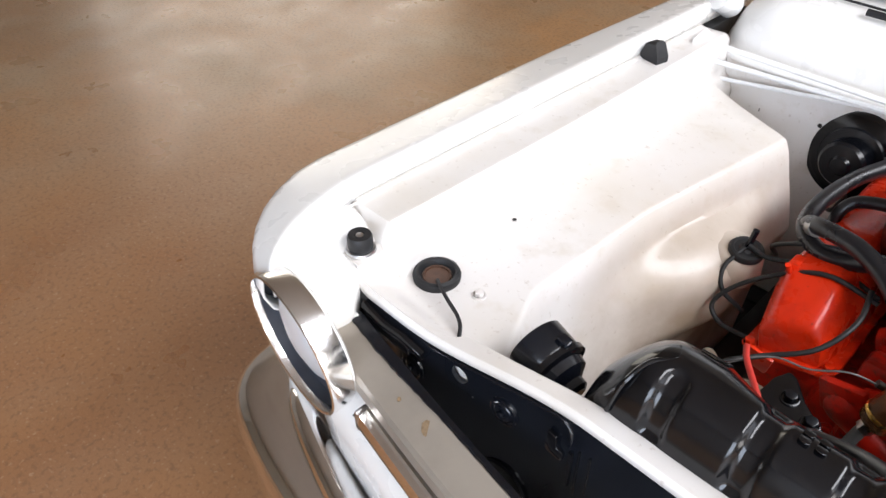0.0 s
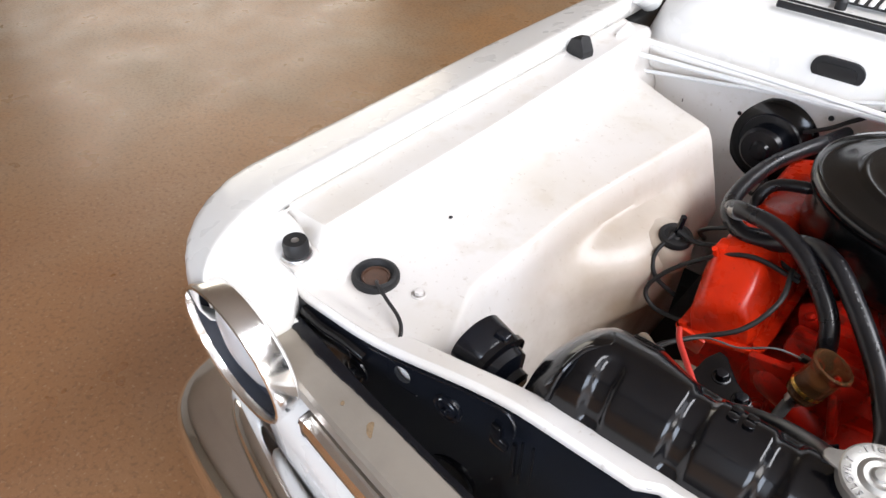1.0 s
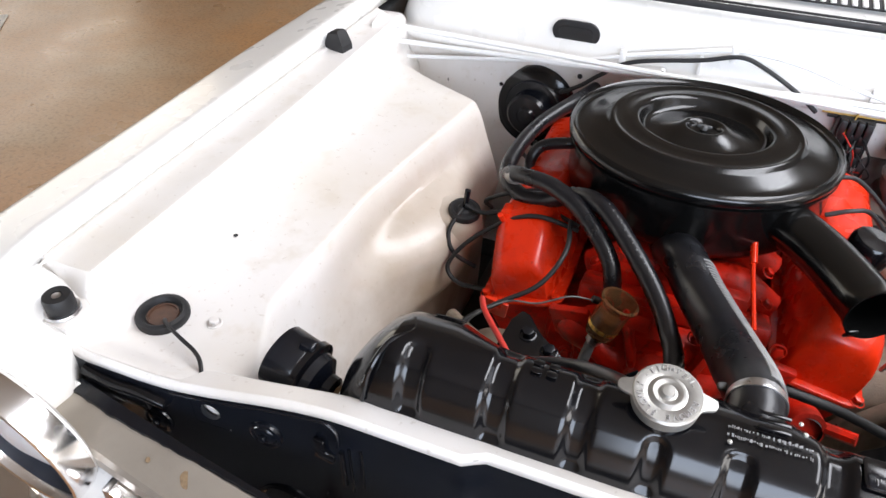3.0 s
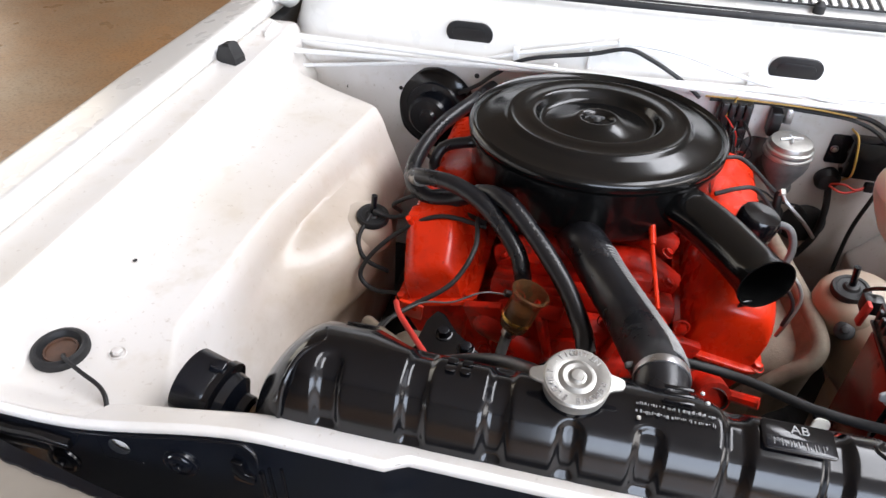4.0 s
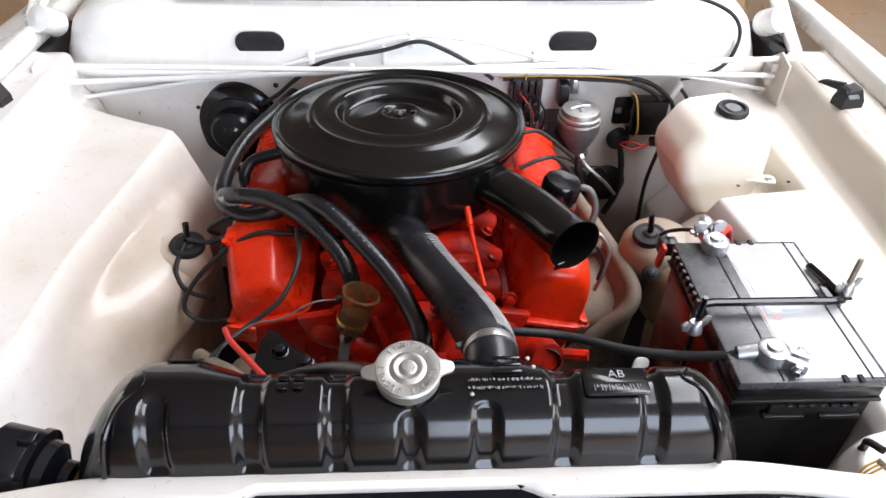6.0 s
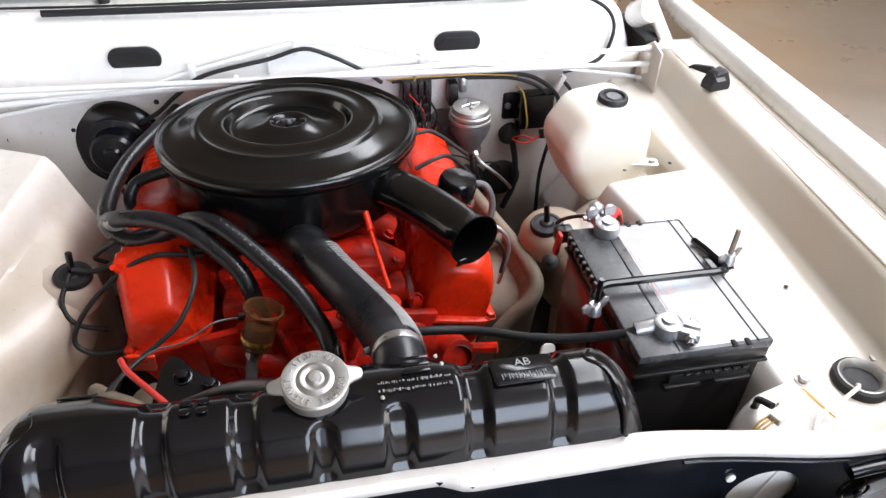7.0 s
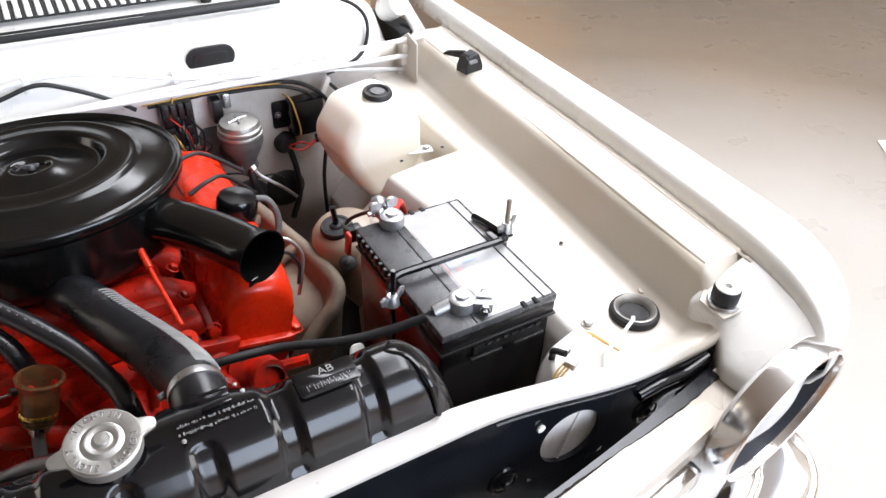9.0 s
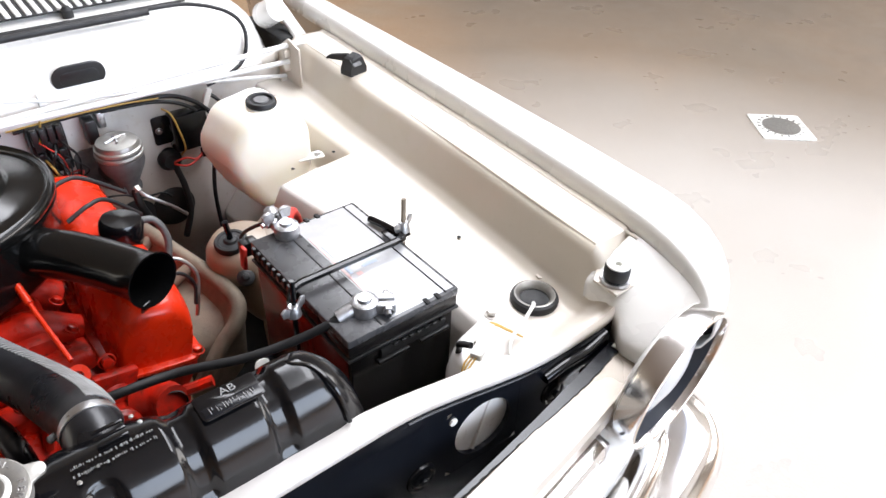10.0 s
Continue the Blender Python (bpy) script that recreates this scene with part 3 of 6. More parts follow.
for x, y, r in ((-0.481, -0.090, 0.0035), (-0.432, -0.094, 0.0085)):
    random.seed(int(-x * 1000))
    blot = [(r * (0.55 + 0.3 * random.random()) * math.cos(a), r * (0.8 + 0.5 * random.random()) * math.sin(a)) for a in (radians(30 * k) for k in range(12))]
    part("rust_spot", prism(blot, 0.0006, pose(x, y, 0.8348 + 0.0012 * (y + 0.095) / 0.005, 6, 0, 40), 0), TARNISH, car, "brown rust spot", 0)
for s in (-1, 1):
    part("bracket", prism([(0, 0), (0.09, 0.006), (0.085, 0.026), (0.045, 0.030), (0, 0.018)], 0.012, pose(s * 0.575 - 0.045, -0.020, 0.815, 90, 0, 0), 0.003), SATIN_BLACK, car, "black latch bracket")
    part("inner_rail", sweep([(s * 0.508, -0.026, 0.838), (s * 0.541, -0.027, 0.843), (s * 0.579, -0.027, 0.841), (s * 0.617, -0.025, 0.847)], 0.0075, 12), GLOSS_BLACK, car, "black pressed brace")
    # white edge lip where the shelf meets the black panel
    part("corner_tab", prism([(-0.02, -0.02), (0.022, -0.02), (0.022, 0.018), (0.0, 0.03), (-0.02, 0.018)], 0.004, pose(s * 0.650, 0.0, 0.896), 0.001), BAY, car, "white tab below the hood bumper")
    part("corner_post", sweep([(s * 0.650, 0.0, 0.84), (s * 0.650, 0.0, 0.90)], 0.008, 12), BAY, car)

# grille header, molding and lower valance
def grille_y(x):
    return -0.074 - 0.085 * (1 - (abs(x) / 0.66) ** 1.6)


def along_front(section, x0, x1, n=40):
    """Runs a section of (forward, z) pairs along the bowed front."""
    return [[(x, grille_y(x) - f, z) for f, z in section] for x in stations(x0, x1, n)]


part("grille_header", loft(along_front([(0.0, 0.80), (-0.044, 0.805), (-0.046, 0.832), (-0.040, 0.838), (0.002, 0.832), (0.006, 0.826), (0.004, 0.80)], -0.650, 0.650)), HEADER, car, "dulled bright metal grille header bar", 30)
for s in (-1, 1):
    random.seed(21 + s)
    rows = []
    for x in stations(0.29, 0.618, 44):
        y = grille_y(x) + 0.046
        w = 0.003 + 0.010 * smoothstep(0.36, 0.58, x) + random.uniform(-0.0008, 0.0008)
        rows.append([(s * x, y + 0.004, 0.836), (s * x, y + 0.003, 0.8395), (s * x, y - w, 0.8400), (s * x, y - w - 0.001, 0.836)])
    # Black stands for the dark reflection in the header's raised rear edge.
    part("header_flange", loft(rows), SATIN_BLACK, car, "chipped rear flange of the grille header, painted as black reflection", 30)
    part("header_end", prism([(s * 0.612, -0.040), (s * 0.650, -0.036), (s * 0.652, -0.078), (s * 0.622, -0.086)], 0.004, pose(0, 0, 0.8375), 0.001), PAINT, car, "pale end plate of the grille header")
part("grille_molding", loft(along_front([(0.008, 0.755), (0.0, 0.752), (0.0, 0.790), (0.016, 0.788), (0.020, 0.772), (0.016, 0.757)], -0.525, 0.525)), CHROME, car, "chrome grille molding", 30)
part("molding_end", box((0.012, 0.02, 0.034), (0.530, grille_y(0.53) - 0.008, 0.772), 0.004), STEEL, car)
part("molding_end", box((0.012, 0.02, 0.034), (-0.530, grille_y(0.53) - 0.008, 0.772), 0.004), STEEL, car)
thick(part("valance", loft(along_front([(-0.02, 0.80), (-0.005, 0.748), (0.004, 0.742), (0.016, 0.73), (0.018, 0.68), (0.012, 0.60), (-0.03, 0.45)], -0.64, 0.64), False), PAINT, car, "white front valance panel", 45), 0.003)
# Dark strip paints the shade of the slot.
part("grille_slot", loft(along_front([(0.007, 0.738), (0.003, 0.738), (0.003, 0.745), (0.009, 0.745)], -0.56, 0.56)), DIM, car)


# headlamps
def headlamp(s):
    m = pose(s * (0.643 if s > 0 else 0.640), -0.126, 0.828, 93, 0, s * 5.5)
    bz = part("headlight_bezel", lathe([(0.086, -0.032), (0.0945, -0.030), (0.0966, -0.025), (0.0985, -0.004), (0.0978, 0.001), (0.0955, 0.0025), (0.0930, 0.001), (0.0914, -0.005), (0.0908, -0.012)], m, 72), SOFT_CHROME, car, "round chrome headlight bezel")
    part("bucket", lathe([(0.0898, -0.008), (0.0880, -0.024), (0.080, -0.031), (0.074, -0.033)], m, 48), BUCKET, bz, "dark blue-grey inner ring")
    part("lamp_collar", lathe([(0.0945, -0.028), (0.0925, -0.033), (0.086, -0.0365), (0.070, -0.039), (0.0, -0.041)], m, 56), PAINT, bz, "white bowl behind the bezel")
    part("lens", lathe([(0.0, -0.006), (0.03, -0.009), (0.055, -0.016), (0.070, -0.025), (0.078, -0.032)], m, 48), GLASS, bz, "clear domed sealed-beam lens")
    part("reflector", lathe([(0.0, -0.038), (0.03, -0.0375), (0.055, -0.036), (0.076, -0.033)], m, 40), CHROME, bz, "silver reflector bowl")
    for a in (215, 325):
        part("screw", lathe([(0.0042, -0.03), (0.004, -0.014), (0.0, -0.013)], m @ pose(0.083 * math.cos(radians(a)), 0.083 * math.sin(radians(a)), -0.010), 10), STEEL, bz)
    rings = []
    for i in range(8):
        t = i / 7
        r = []
        for j in range(31):
            a = radians(-105 + 165 * j / 30)
            if s < 0:
                a = math.pi - a
            q = m @ Vector((0.0950 * math.cos(a), 0.0950 * math.sin(a), -0.022))
            b = Vector((s * 0.703 + 0.076 * math.cos(a), 0.0, 0.810 + 0.093 * math.sin(a)))
            r.append(q.lerp(b, t))
        rings.append(r)
    thick(part("headlight_surround", loft(rings, False), PAINT, car, "white sheet metal round the headlight", 50), 0.002)


for s in (-1, 1):
    headlamp(s)


# chrome bumper with a raised face and an end guard
def bumper_line(n=60):
    base = spline([(-0.915, 0.22, 0), (-0.910, 0.02, 0), (-0.878, -0.105, 0), (-0.76, -0.160, 0), (-0.5, -0.195, 0), (0, -0.215, 0), (0.5, -0.195, 0), (0.76, -0.160, 0), (0.878, -0.105, 0), (0.910, 0.02, 0), (0.915, 0.22, 0)], 8)
    return base


rings = []
path = bumper_line()
sec = fillet([(-0.060, 0, 0.420), (-0.004, 0, 0.424), (0.010, 0, 0.462), (0.0, 0, 0.476), (0.0, 0, 0.500), (0.012, 0, 0.512), (0.006, 0, 0.548), (-0.012, 0, 0.566), (-0.050, 0, 0.576), (-0.095, 0, 0.574), (-0.110, 0, 0.55)], 0.010, 3)
for i, q in enumerate(path):
    t = (path[min(i + 1, len(path) - 1)] - path[max(0, i - 1)]).normalized()
    out = Vector((t.y, -t.x, 0))
    rings.append([(q.x + out.x * v.x, q.y + out.y * v.x, v.z) for v in sec])
bumper = part("front_bumper", loft(rings, False), CHROME, car, "wraparound chrome front bumper", 60)
thick(bumper, 0.003)
part("bumper_ridge", sweep([(x, -0.203 + 0.2187 * x * x, 0.592) for x in stations(-0.765, 0.765, 18)], lambda t: 0.025 * math.sqrt(max(0.02, 1 - abs(2 * t - 1) ** 14)), 18, 4), CHROME, bumper, "long rounded chrome ridge", 60)

# wheels carry the car
for s in (-1, 1):
    w = part("wheel", lathe([(0.10, -0.08), (0.17, -0.07), (0.18, 0.05), (0.06, 0.06), (0.03, 0.075), (0.0, 0.078)], pose(s * 0.72, 0.52, 0.31, 0, s * 90, 0), 40), STEEL, car, "steel front wheel")
    part("tyre", lathe([(0.18, -0.08), (0.25, -0.095), (0.30, -0.08), (0.31, -0.05), (0.31, 0.05), (0.30, 0.08), (0.25, 0.095), (0.18, 0.08)], pose(s * 0.72, 0.52, 0.31, 0, s * 90, 0), 48), RUBBER, w, "black rubber tyre")
part("crossmember", box((1.30, 0.16, 0.08), (0, 0.50, 0.36), 0.02), DIM, car)
part("crossmember", box((1.00, 0.08, 0.06), (0, 0.06, 0.37), 0.01), DIM, car)
part("frame_rail", box((0.08, 1.4, 0.1), (-0.36, 0.65, 0.37), 0.01), DIM, car)
part("frame_rail", box((0.08, 1.4, 0.1), (0.36, 0.65, 0.37), 0.01), DIM, car)
# Unseen dark sheets added so gaps show black, not the lit floor.
part("floor_pan", box((1.30, 0.62, 0.02), (0, 1.19, 0.365), 0.005), DIM, car, "dark pan added to close the gap behind the firewall")
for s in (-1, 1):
    part("added_void_sheet", box((0.20, 0.80, 0.008), (s * 0.49, 0.48, 0.365), 0.002), DIM, car, "dark sheet added to shade the gap below the apron")
part("battery_tray", box((0.175, 0.255, 0.008), (0.412, 0.238, 0.668), 0.003), SATIN_BLACK, car, "black battery tray")
part("tray_bracket", box((0.02, 0.2, 0.30), (0.36, 0.238, 0.51), 0.004), SATIN_BLACK, car)


# hood bumpers, shelf grommets, bolts
def front_hood_bumper(s):
    m = pose(s * 0.650, 0.0, 0.900)
    hb = part("hood_bumper", lathe([(0.0, 0.006), (0.0155, 0.006), (0.0163, 0.009), (0.0163, 0.022), (0.0148, 0.026), (0.006, 0.026), (0.005, 0.020), (0.0, 0.020)], m, 32), RUBBER, car, "round black rubber hood bumper")
    if s > 0:
        # Pale disc paints the glare on this bumper's top.
        part("bumper_top", lathe([(0.0150, 0.0255), (0.0145, 0.0272), (0.0045, 0.0272), (0.0042, 0.0215), (0.0, 0.0215)], m, 28), PALE, hb, "top painted pale for glare, with a hole")
    part("washer", lathe([(0.015, -0.002), (0.020, 0.003), (0.019, 0.006), (0.0, 0.006)], m, 24), STEEL, hb)
    part("screw_head", lathe([(0.0030, 0.021), (0.0028, 0.0218), (0.0, 0.022)] if s > 0 else [(0.0055, 0.021), (0.005, 0.0255), (0.0, 0.0265)], m, 12), STEEL, hb)


def rear_hood_bumper(s):
    m = pose(0.702 if s > 0 else -0.672, 0.668 if s > 0 else 0.688, 0.926, 0, 0, s * 12) @ Matrix.Diagonal((0.84, 0.84, 0.9, 1))
    hb = part("hood_bumper", loft([[m @ Vector(p) for p in ring] for ring in (
        [(-0.024, -0.016, 0), (0.024, -0.016, 0), (0.024, 0.016, 0), (-0.024, 0.016, 0)],
        [(-0.024, -0.016, 0.012), (0.024, -0.016, 0.012), (0.024, 0.016, 0.012), (-0.024, 0.016, 0.012)],
        [(-0.016, -0.014, 0.032), (0.012, -0.014, 0.036), (0.012, 0.014, 0.036), (-0.016, 0.014, 0.032)],
        [(-0.010, -0.009, 0.036), (0.008, -0.009, 0.040), (0.008, 0.009, 0.040), (-0.010, 0.009, 0.036)])]), RUBBER, car, "black wedge rubber hood bumper", 20)
    if s > 0:
        part("wedge_face", box((0.019, 0.015, 0.002), (0.699, 0.6555, 0.950), 0.0006, (38, 0, 12)), MASTER, hb, "worn grey face")
        part("hood_latch_stop", loft([[pose(0.713, 0.738, 0.926, 0, 0, -55) @ Matrix.Diagonal((0.75, 0.75, 0.75, 1)) @ Vector(p) for p in r] for r in (
            [(-0.03, -0.008, 0), (0.03, -0.008, 0), (0.03, 0.008, 0), (-0.03, 0.008, 0)], [(-0.03, -0.008, 0.004), (0.03, -0.008, 0.012), (0.03, 0.008, 0.012), (-0.03, 0.008, 0.004)], [(-0.02, -0.005, 0.010), (0.024, -0.005, 0.018), (0.024, 0.005, 0.018), (-0.02, 0.005, 0.010)])]), RUBBER, car, "small black wedge on the fender ledge", 20)


def shelf_grommet(s):
    m = pose(s * 0.594, 0.078, 0.8432)
    g = part("grommet", lathe([(0.0320, -0.002), (0.0325, 0.004), (0.0308, 0.008), (0.0270, 0.0100), (0.0245, 0.0090), (0.0225, 0.005), (0.0215, 0.0018), (0.0200, 0.0012), (0.0, 0.0010)], m, 40), RUBBER, car, "round black rubber grommet")
    if s < 0:
        part("grommet_center", lathe([(0.0200, 0.0010), (0.0190, 0.0034), (0.0172, 0.0034), (0.0164, 0.0012), (0.0, 0.0014)], m, 32), RUST, g, "rusty lamp socket")
    else:
        part("grommet_center", lathe([(0.0275, 0.0103), (0.0262, 0.0108), (0.0225, 0.0085), (0.0205, 0.0055), (0.0195, 0.0020)], m, 36), TIN, g, "worn bright inner ring")
    x = s * 0.594
    wire = [(x - s * 0.004, 0.076, 0.838), (x - s * 0.012, 0.068, 0.850), (x - s * 0.024, 0.059, 0.856), (x - s * 0.050, 0.048, 0.855), (x - s * 0.080, 0.037, 0.852), (x - s * 0.096, 0.024, 0.848), (x - s * 0.104, 0.006, 0.834)]
    part("lamp_wire", sweep(wire, 0.0026, 8), PALE if s > 0 else RUBBER, g, "wire leading out of the grommet")


TOWER_Z = {-1: 0.787, 1: 0.794}
for s in (-1, 1):
    front_hood_bumper(s)
    rear_hood_bumper(s)
    shelf_grommet(s)
    for x, y in ((0.632, 0.104), (0.530, 0.092)):
        part("bolt", bolt(pose(s * x, y, 0.841, 0, 0, 20), 0.0065), BAY, car)
    for y, z in ((0.19, 0.893), (0.41, 0.890), (0.62, 0.888)):
        part("bolt", lathe([(0.0085, -0.001), (0.008, 0.002), (0.005, 0.0025), (0.0, 0.0025)], pose(s * (lerp_table(WALL_X[s], y) - 0.003), y, z, 0, -s * 90, 0), 16), BAY, car)
    for x, y in ((0.60, 0.24), (0.56, 0.42), (0.585, 0.56), (0.50, 0.55), (0.51, 0.60)):
        part("drill_hole", lathe([(0.0032, 0), (0.0032, 0.0006), (0, 0.0006)], pose(s * x, y, 0.8475), 10), DIM, car)
    # fold line along the ledge and a bead of seam sealer
    part("seam_bead", sweep([(s * (lerp_table(FLANGE_X[s], y) - 0.010), y, 0.9262) for y in (0.02, 0.3, 0.6, 0.86)], 0.0020, 6), BAY, car)
    part("ledge_ridge", sweep([(s * (lerp_table(WALL_X[s], y) + 0.009), y, 0.925) for y in (0.045, 0.4, 0.84)], 0.0022, 6), BAY, car)
    part("drill_hole", lathe([(0.006, 0), (0.006, 0.001), (0, 0.001)], pose(s * 0.53, 0.8825, 0.805, 90, 0, 0), 14), DIM, car)
    # shock tower crown, stud and boot
    part("tower_crown", lathe([(0.060, -0.050), (0.056, -0.022), (0.048, -0.009), (0.036, -0.002), (0.0, 0.0)], pose(s * 0.372, 0.500, TOWER_Z[s], 5, -s * 4, 0) @ Matrix.Diagonal((0.8, 0.8, 1, 1) if s < 0 else (1, 1, 1, 1)), 48), BAY, car, "", 60)
    st = part("tower_boot", lathe([(0.026, -0.006), (0.0265, 0.001), (0.0245, 0.004), (0.020, 0.0045), (0.0185, 0.003), (0.012, 0.0035), (0.009, 0.007), (0.0, 0.008)], pose(s * 0.355, 0.495, TOWER_Z[s], 6, -s * 5, 0), 36), RUBBER, car, "round rubber cap with a stud")
    part("stud", sweep([(s * 0.355, 0.495, TOWER_Z[s] + 0.002), (s * 0.351, 0.497, TOWER_Z[s] + 0.038)], 0.0048, 10), SATIN_BLACK, st)
part("drill_hole", lathe([(0.005, 0), (0.005, 0.001), (0, 0.001)], pose(-0.268, 0.8815, 0.862, 90, 0, 0), 14), DIM, car)

# cowl plugs, seal, vents, hood hinges, torsion rods
for s in (-1, 1):
    m = pose(s * 0.287, 0.8885, 0.943, 101, 0, 0)
    pl = part("cowl_plug", prism(rounded_rect(0.088, 0.047, 0.0225, 8), 0.005, m, 0.0015), RUBBER, car, "oval black rubber plug")
    part("plug_inset", prism(rounded_rect(0.064, 0.026, 0.012, 8), 0.002, m @ pose(0, 0, 0.0045), 0.0008), PLASTIC, pl)
part("cowl_seal", sweep([(-0.43, 0.940, 1.009), (-0.2, 0.930, 1.011), (0.1, 0.926, 1.012), (0.44, 0.936, 1.010)], 0.0062, 10), RUBBER, car, "long black rubber cowl seal")
part("seal_lip", sweep([(-0.64, 0.985, 1.008), (-0.3, 0.965, 1.009), (0.1, 0.960, 1.010), (0.52, 0.965, 1.009)], 0.0024, 8), RUBBER, car)
# Dark sheet below the louvers puts the vent opening's shade into colour.
part("vent_bed", box((1.12, 0.084, 0.003), (0.0, 1.052, 1.0168), 0.0, (4.6, 0, 0)), DIM, car, "dark sheet painted as the cowl vent's shade", 0)
for i in range(66):
    part("louver", box((0.0095, 0.080, 0.005), (-0.55 + i * 1.10 / 65, 1.052, 1.0193), 0.0015, (4.6, 0, 0), seg=1), PAINT, car)
part("wiper_stud", lathe([(0.010, 0), (0.010, 0.014), (0.005, 0.02), (0, 0.021)], pose(0.32, 1.0, 1.004), 16), RUBBER, car)
part("wiper_stud", lathe([(0.010, 0), (0.010, 0.014), (0.005, 0.02), (0, 0.021)], pose(-0.34, 1.0, 1.004), 16), RUBBER, car)


def hinge(s):
    # Solid dark block paints the shade of the gap at the hinge.
    part("hinge_pocket_shade", box((0.05, 0.16, 0.10), (s * 0.705, 0.985, 0.868), 0.004), DIM, car, "dark block painted as the hinge pocket's shade")
    part("hinge_plate", prism([(0, 0), (0.10, -0.02), (0.10, 0.05), (0.04, 0.09), (0, 0.08)], 0.004, pose(s * 0.662, 0.80, 0.854, 90, 0, 90), 0.001), BAY, car, "white hinge side plate")
    part("hinge_arm", sweep([(s * 0.668, 0.86, 0.915), (s * 0.700, 0.875, 0.916), (s * 0.716, 0.90, 0.917), (s * 0.716, 0.96, 0.945), (s * 0.700, 1.02, 0.991)], 0.0085, 10), PAINT, car, "white hood hinge arm")
    part("hinge_strut", sweep([(s * 0.75, 0.93, 0.894), (s * 0.735, 1.0, 0.951), (s * 0.73, 1.08, 1.008)], 0.010, 8), PAINT, car, "white hood hinge arm")
    part("hinge_spring", lathe([(0.0, 0), (0.022, 0.0), (0.026, 0.008), (0.024, 0.05), (0.0, 0.055)], pose(s * 0.672, 0.965, 0.948, 60, 0, s * 20), 20), PAINT, car, "white hinge knuckle")


for s in (-1, 1):
    hinge(s)
    for z, y in ((0.915, 0.84), (0.886, 0.845), (0.852, 0.862)):
        part("rod_end", box((0.020, 0.012, 0.016), (s * 0.660, y, z), 0.003), BAY, car)
part("torsion_rod", sweep([(-0.665, 0.840, 0.920), (-0.2, 0.846, 0.910), (0.17, 0.846, 0.905), (0.680, 0.842, 0.897)], 0.0052, 8), WHITE_WIRE, car, "white hood torsion rod")
part("torsion_rod", sweep([(-0.655, 0.842, 0.887), (-0.2, 0.858, 0.896), (0.27, 0.854, 0.914), (0.700, 0.842, 0.931)], 0.0052, 8), WHITE_WIRE, car, "white hood torsion rod")
part("rod_clip", box((0.008, 0.012, 0.026), (-0.12, 0.852, 0.904), 0.002), WHITE_WIRE, car)


# ---- lettering ----
def text_bm(s, size, depth, m):
    """Raised letters in Blender's own font, in the xy plane of m, centred."""
    cu = bpy.data.curves.new("letters", "FONT")
    cu.body, cu.size, cu.extrude, cu.align_x, cu.align_y, cu.resolution_u = s, size, depth, "CENTER", "CENTER", 3
    ob = bpy.data.objects.new("letters", cu)
    me = bpy.data.meshes.new_from_object(ob)
    bm = bmesh.new()
    bm.from_mesh(me)
    bmesh.ops.transform(bm, matrix=m, verts=bm.verts)
    bpy.data.objects.remove(ob)
    bpy.data.curves.remove(cu)
    bpy.data.meshes.remove(me)
    return bm


# ---- air cleaner ----
LID = pose(-0.032, 0.640, 0.926, -3.8, 0, 0)
air = thing("air_cleaner", (-0.032, 0.62, 0.83), "round semi-gloss black air cleaner with a side snorkel on the carburettor", "air cleaner")
part("lid", lathe([(0.180, -0.018), (0.193, -0.017), (0.1975, -0.012), (0.1985, -0.005), (0.1965, 0.001), (0.1925, 0.0035), (0.1885, 0.001), (0.1865, -0.004), (0.183, -0.005), (0.165, 0.001), (0.146, 0.006), (0.1425, 0.0075), (0.1395, 0.0125), (0.1355, 0.0135), (0.132, 0.0115), (0.129, 0.0105),
                   (0.112, 0.0125), (0.101, 0.0145), (0.0975, 0.0135), (0.0945, 0.009), (0.0915, 0.0), (0.088, -0.0045), (0.082, -0.006), (0.060, -0.003), (0.040, 0.004), (0.032, 0.008), (0.028, 0.0085), (0.025, 0.0065), (0.022, 0.001), (0.0, 0.001)], LID, 96), LID_BLACK, air, "black pressed lid with a recessed centre", 50)
part("seam_ring", lathe([(0.1925, -0.022), (0.1965, -0.021), (0.197, -0.017), (0.190, -0.0155)], LID, 96), LID_BLACK, air)
part("housing", lathe([(0.12, -0.108), (0.168, -0.107), (0.180, -0.103), (0.187, -0.094), (0.190, -0.080), (0.1905, -0.030), (0.1915, -0.0225), (0.18, -0.020)], LID, 80), LID_BLACK, air, "black round housing", 45)
nut = part("wing_nut", lathe([(0.005, 0.002), (0.005, 0.007), (0.0035, 0.009), (0.0, 0.009)], LID, 14), MASTER, air, "small dull wing nut")
for s in (-1, 1):
    part("wing", prism([(0, 0), (0.010, 0.002), (0.011, 0.006), (0.005, 0.007), (0, 0.005)], 0.002, LID @ pose(0.0, 0.001, 0.003, 90, 0, 0) @ Matrix.Diagonal((s, 1, 1, 1)), 0.0005), MASTER, nut)


def snorkel():
    path = spline([(0.035, 0.60, 0.884), (0.085, 0.525, 0.884), (0.134, 0.470, 0.884), (0.168, 0.415, 0.886), (0.198, 0.352, 0.890)], 8)
    rings = []
    inner = []
    for i, q in enumerate(path):
        t = (path[min(i + 1, len(path) - 1)] - path[max(0, i - 1)]).normalized()
        u = t.cross(Vector((0, 0, 1))).normalized()
        w = u.cross(t)
        k = i / (len(path) - 1)
        f = 1.0 + 0.14 * smoothstep(0.94, 1.0, k)
        for ring, r in ((rings, 1.0), (inner, 0.94)):
            ring.append([q + (u * math.cos(a) * 0.034 + w * math.sin(a) * 0.031) * f * r for a in (2 * math.pi * j / 32 for j in range(32))])
    return loft(rings + inner[:12:-1], True, False)


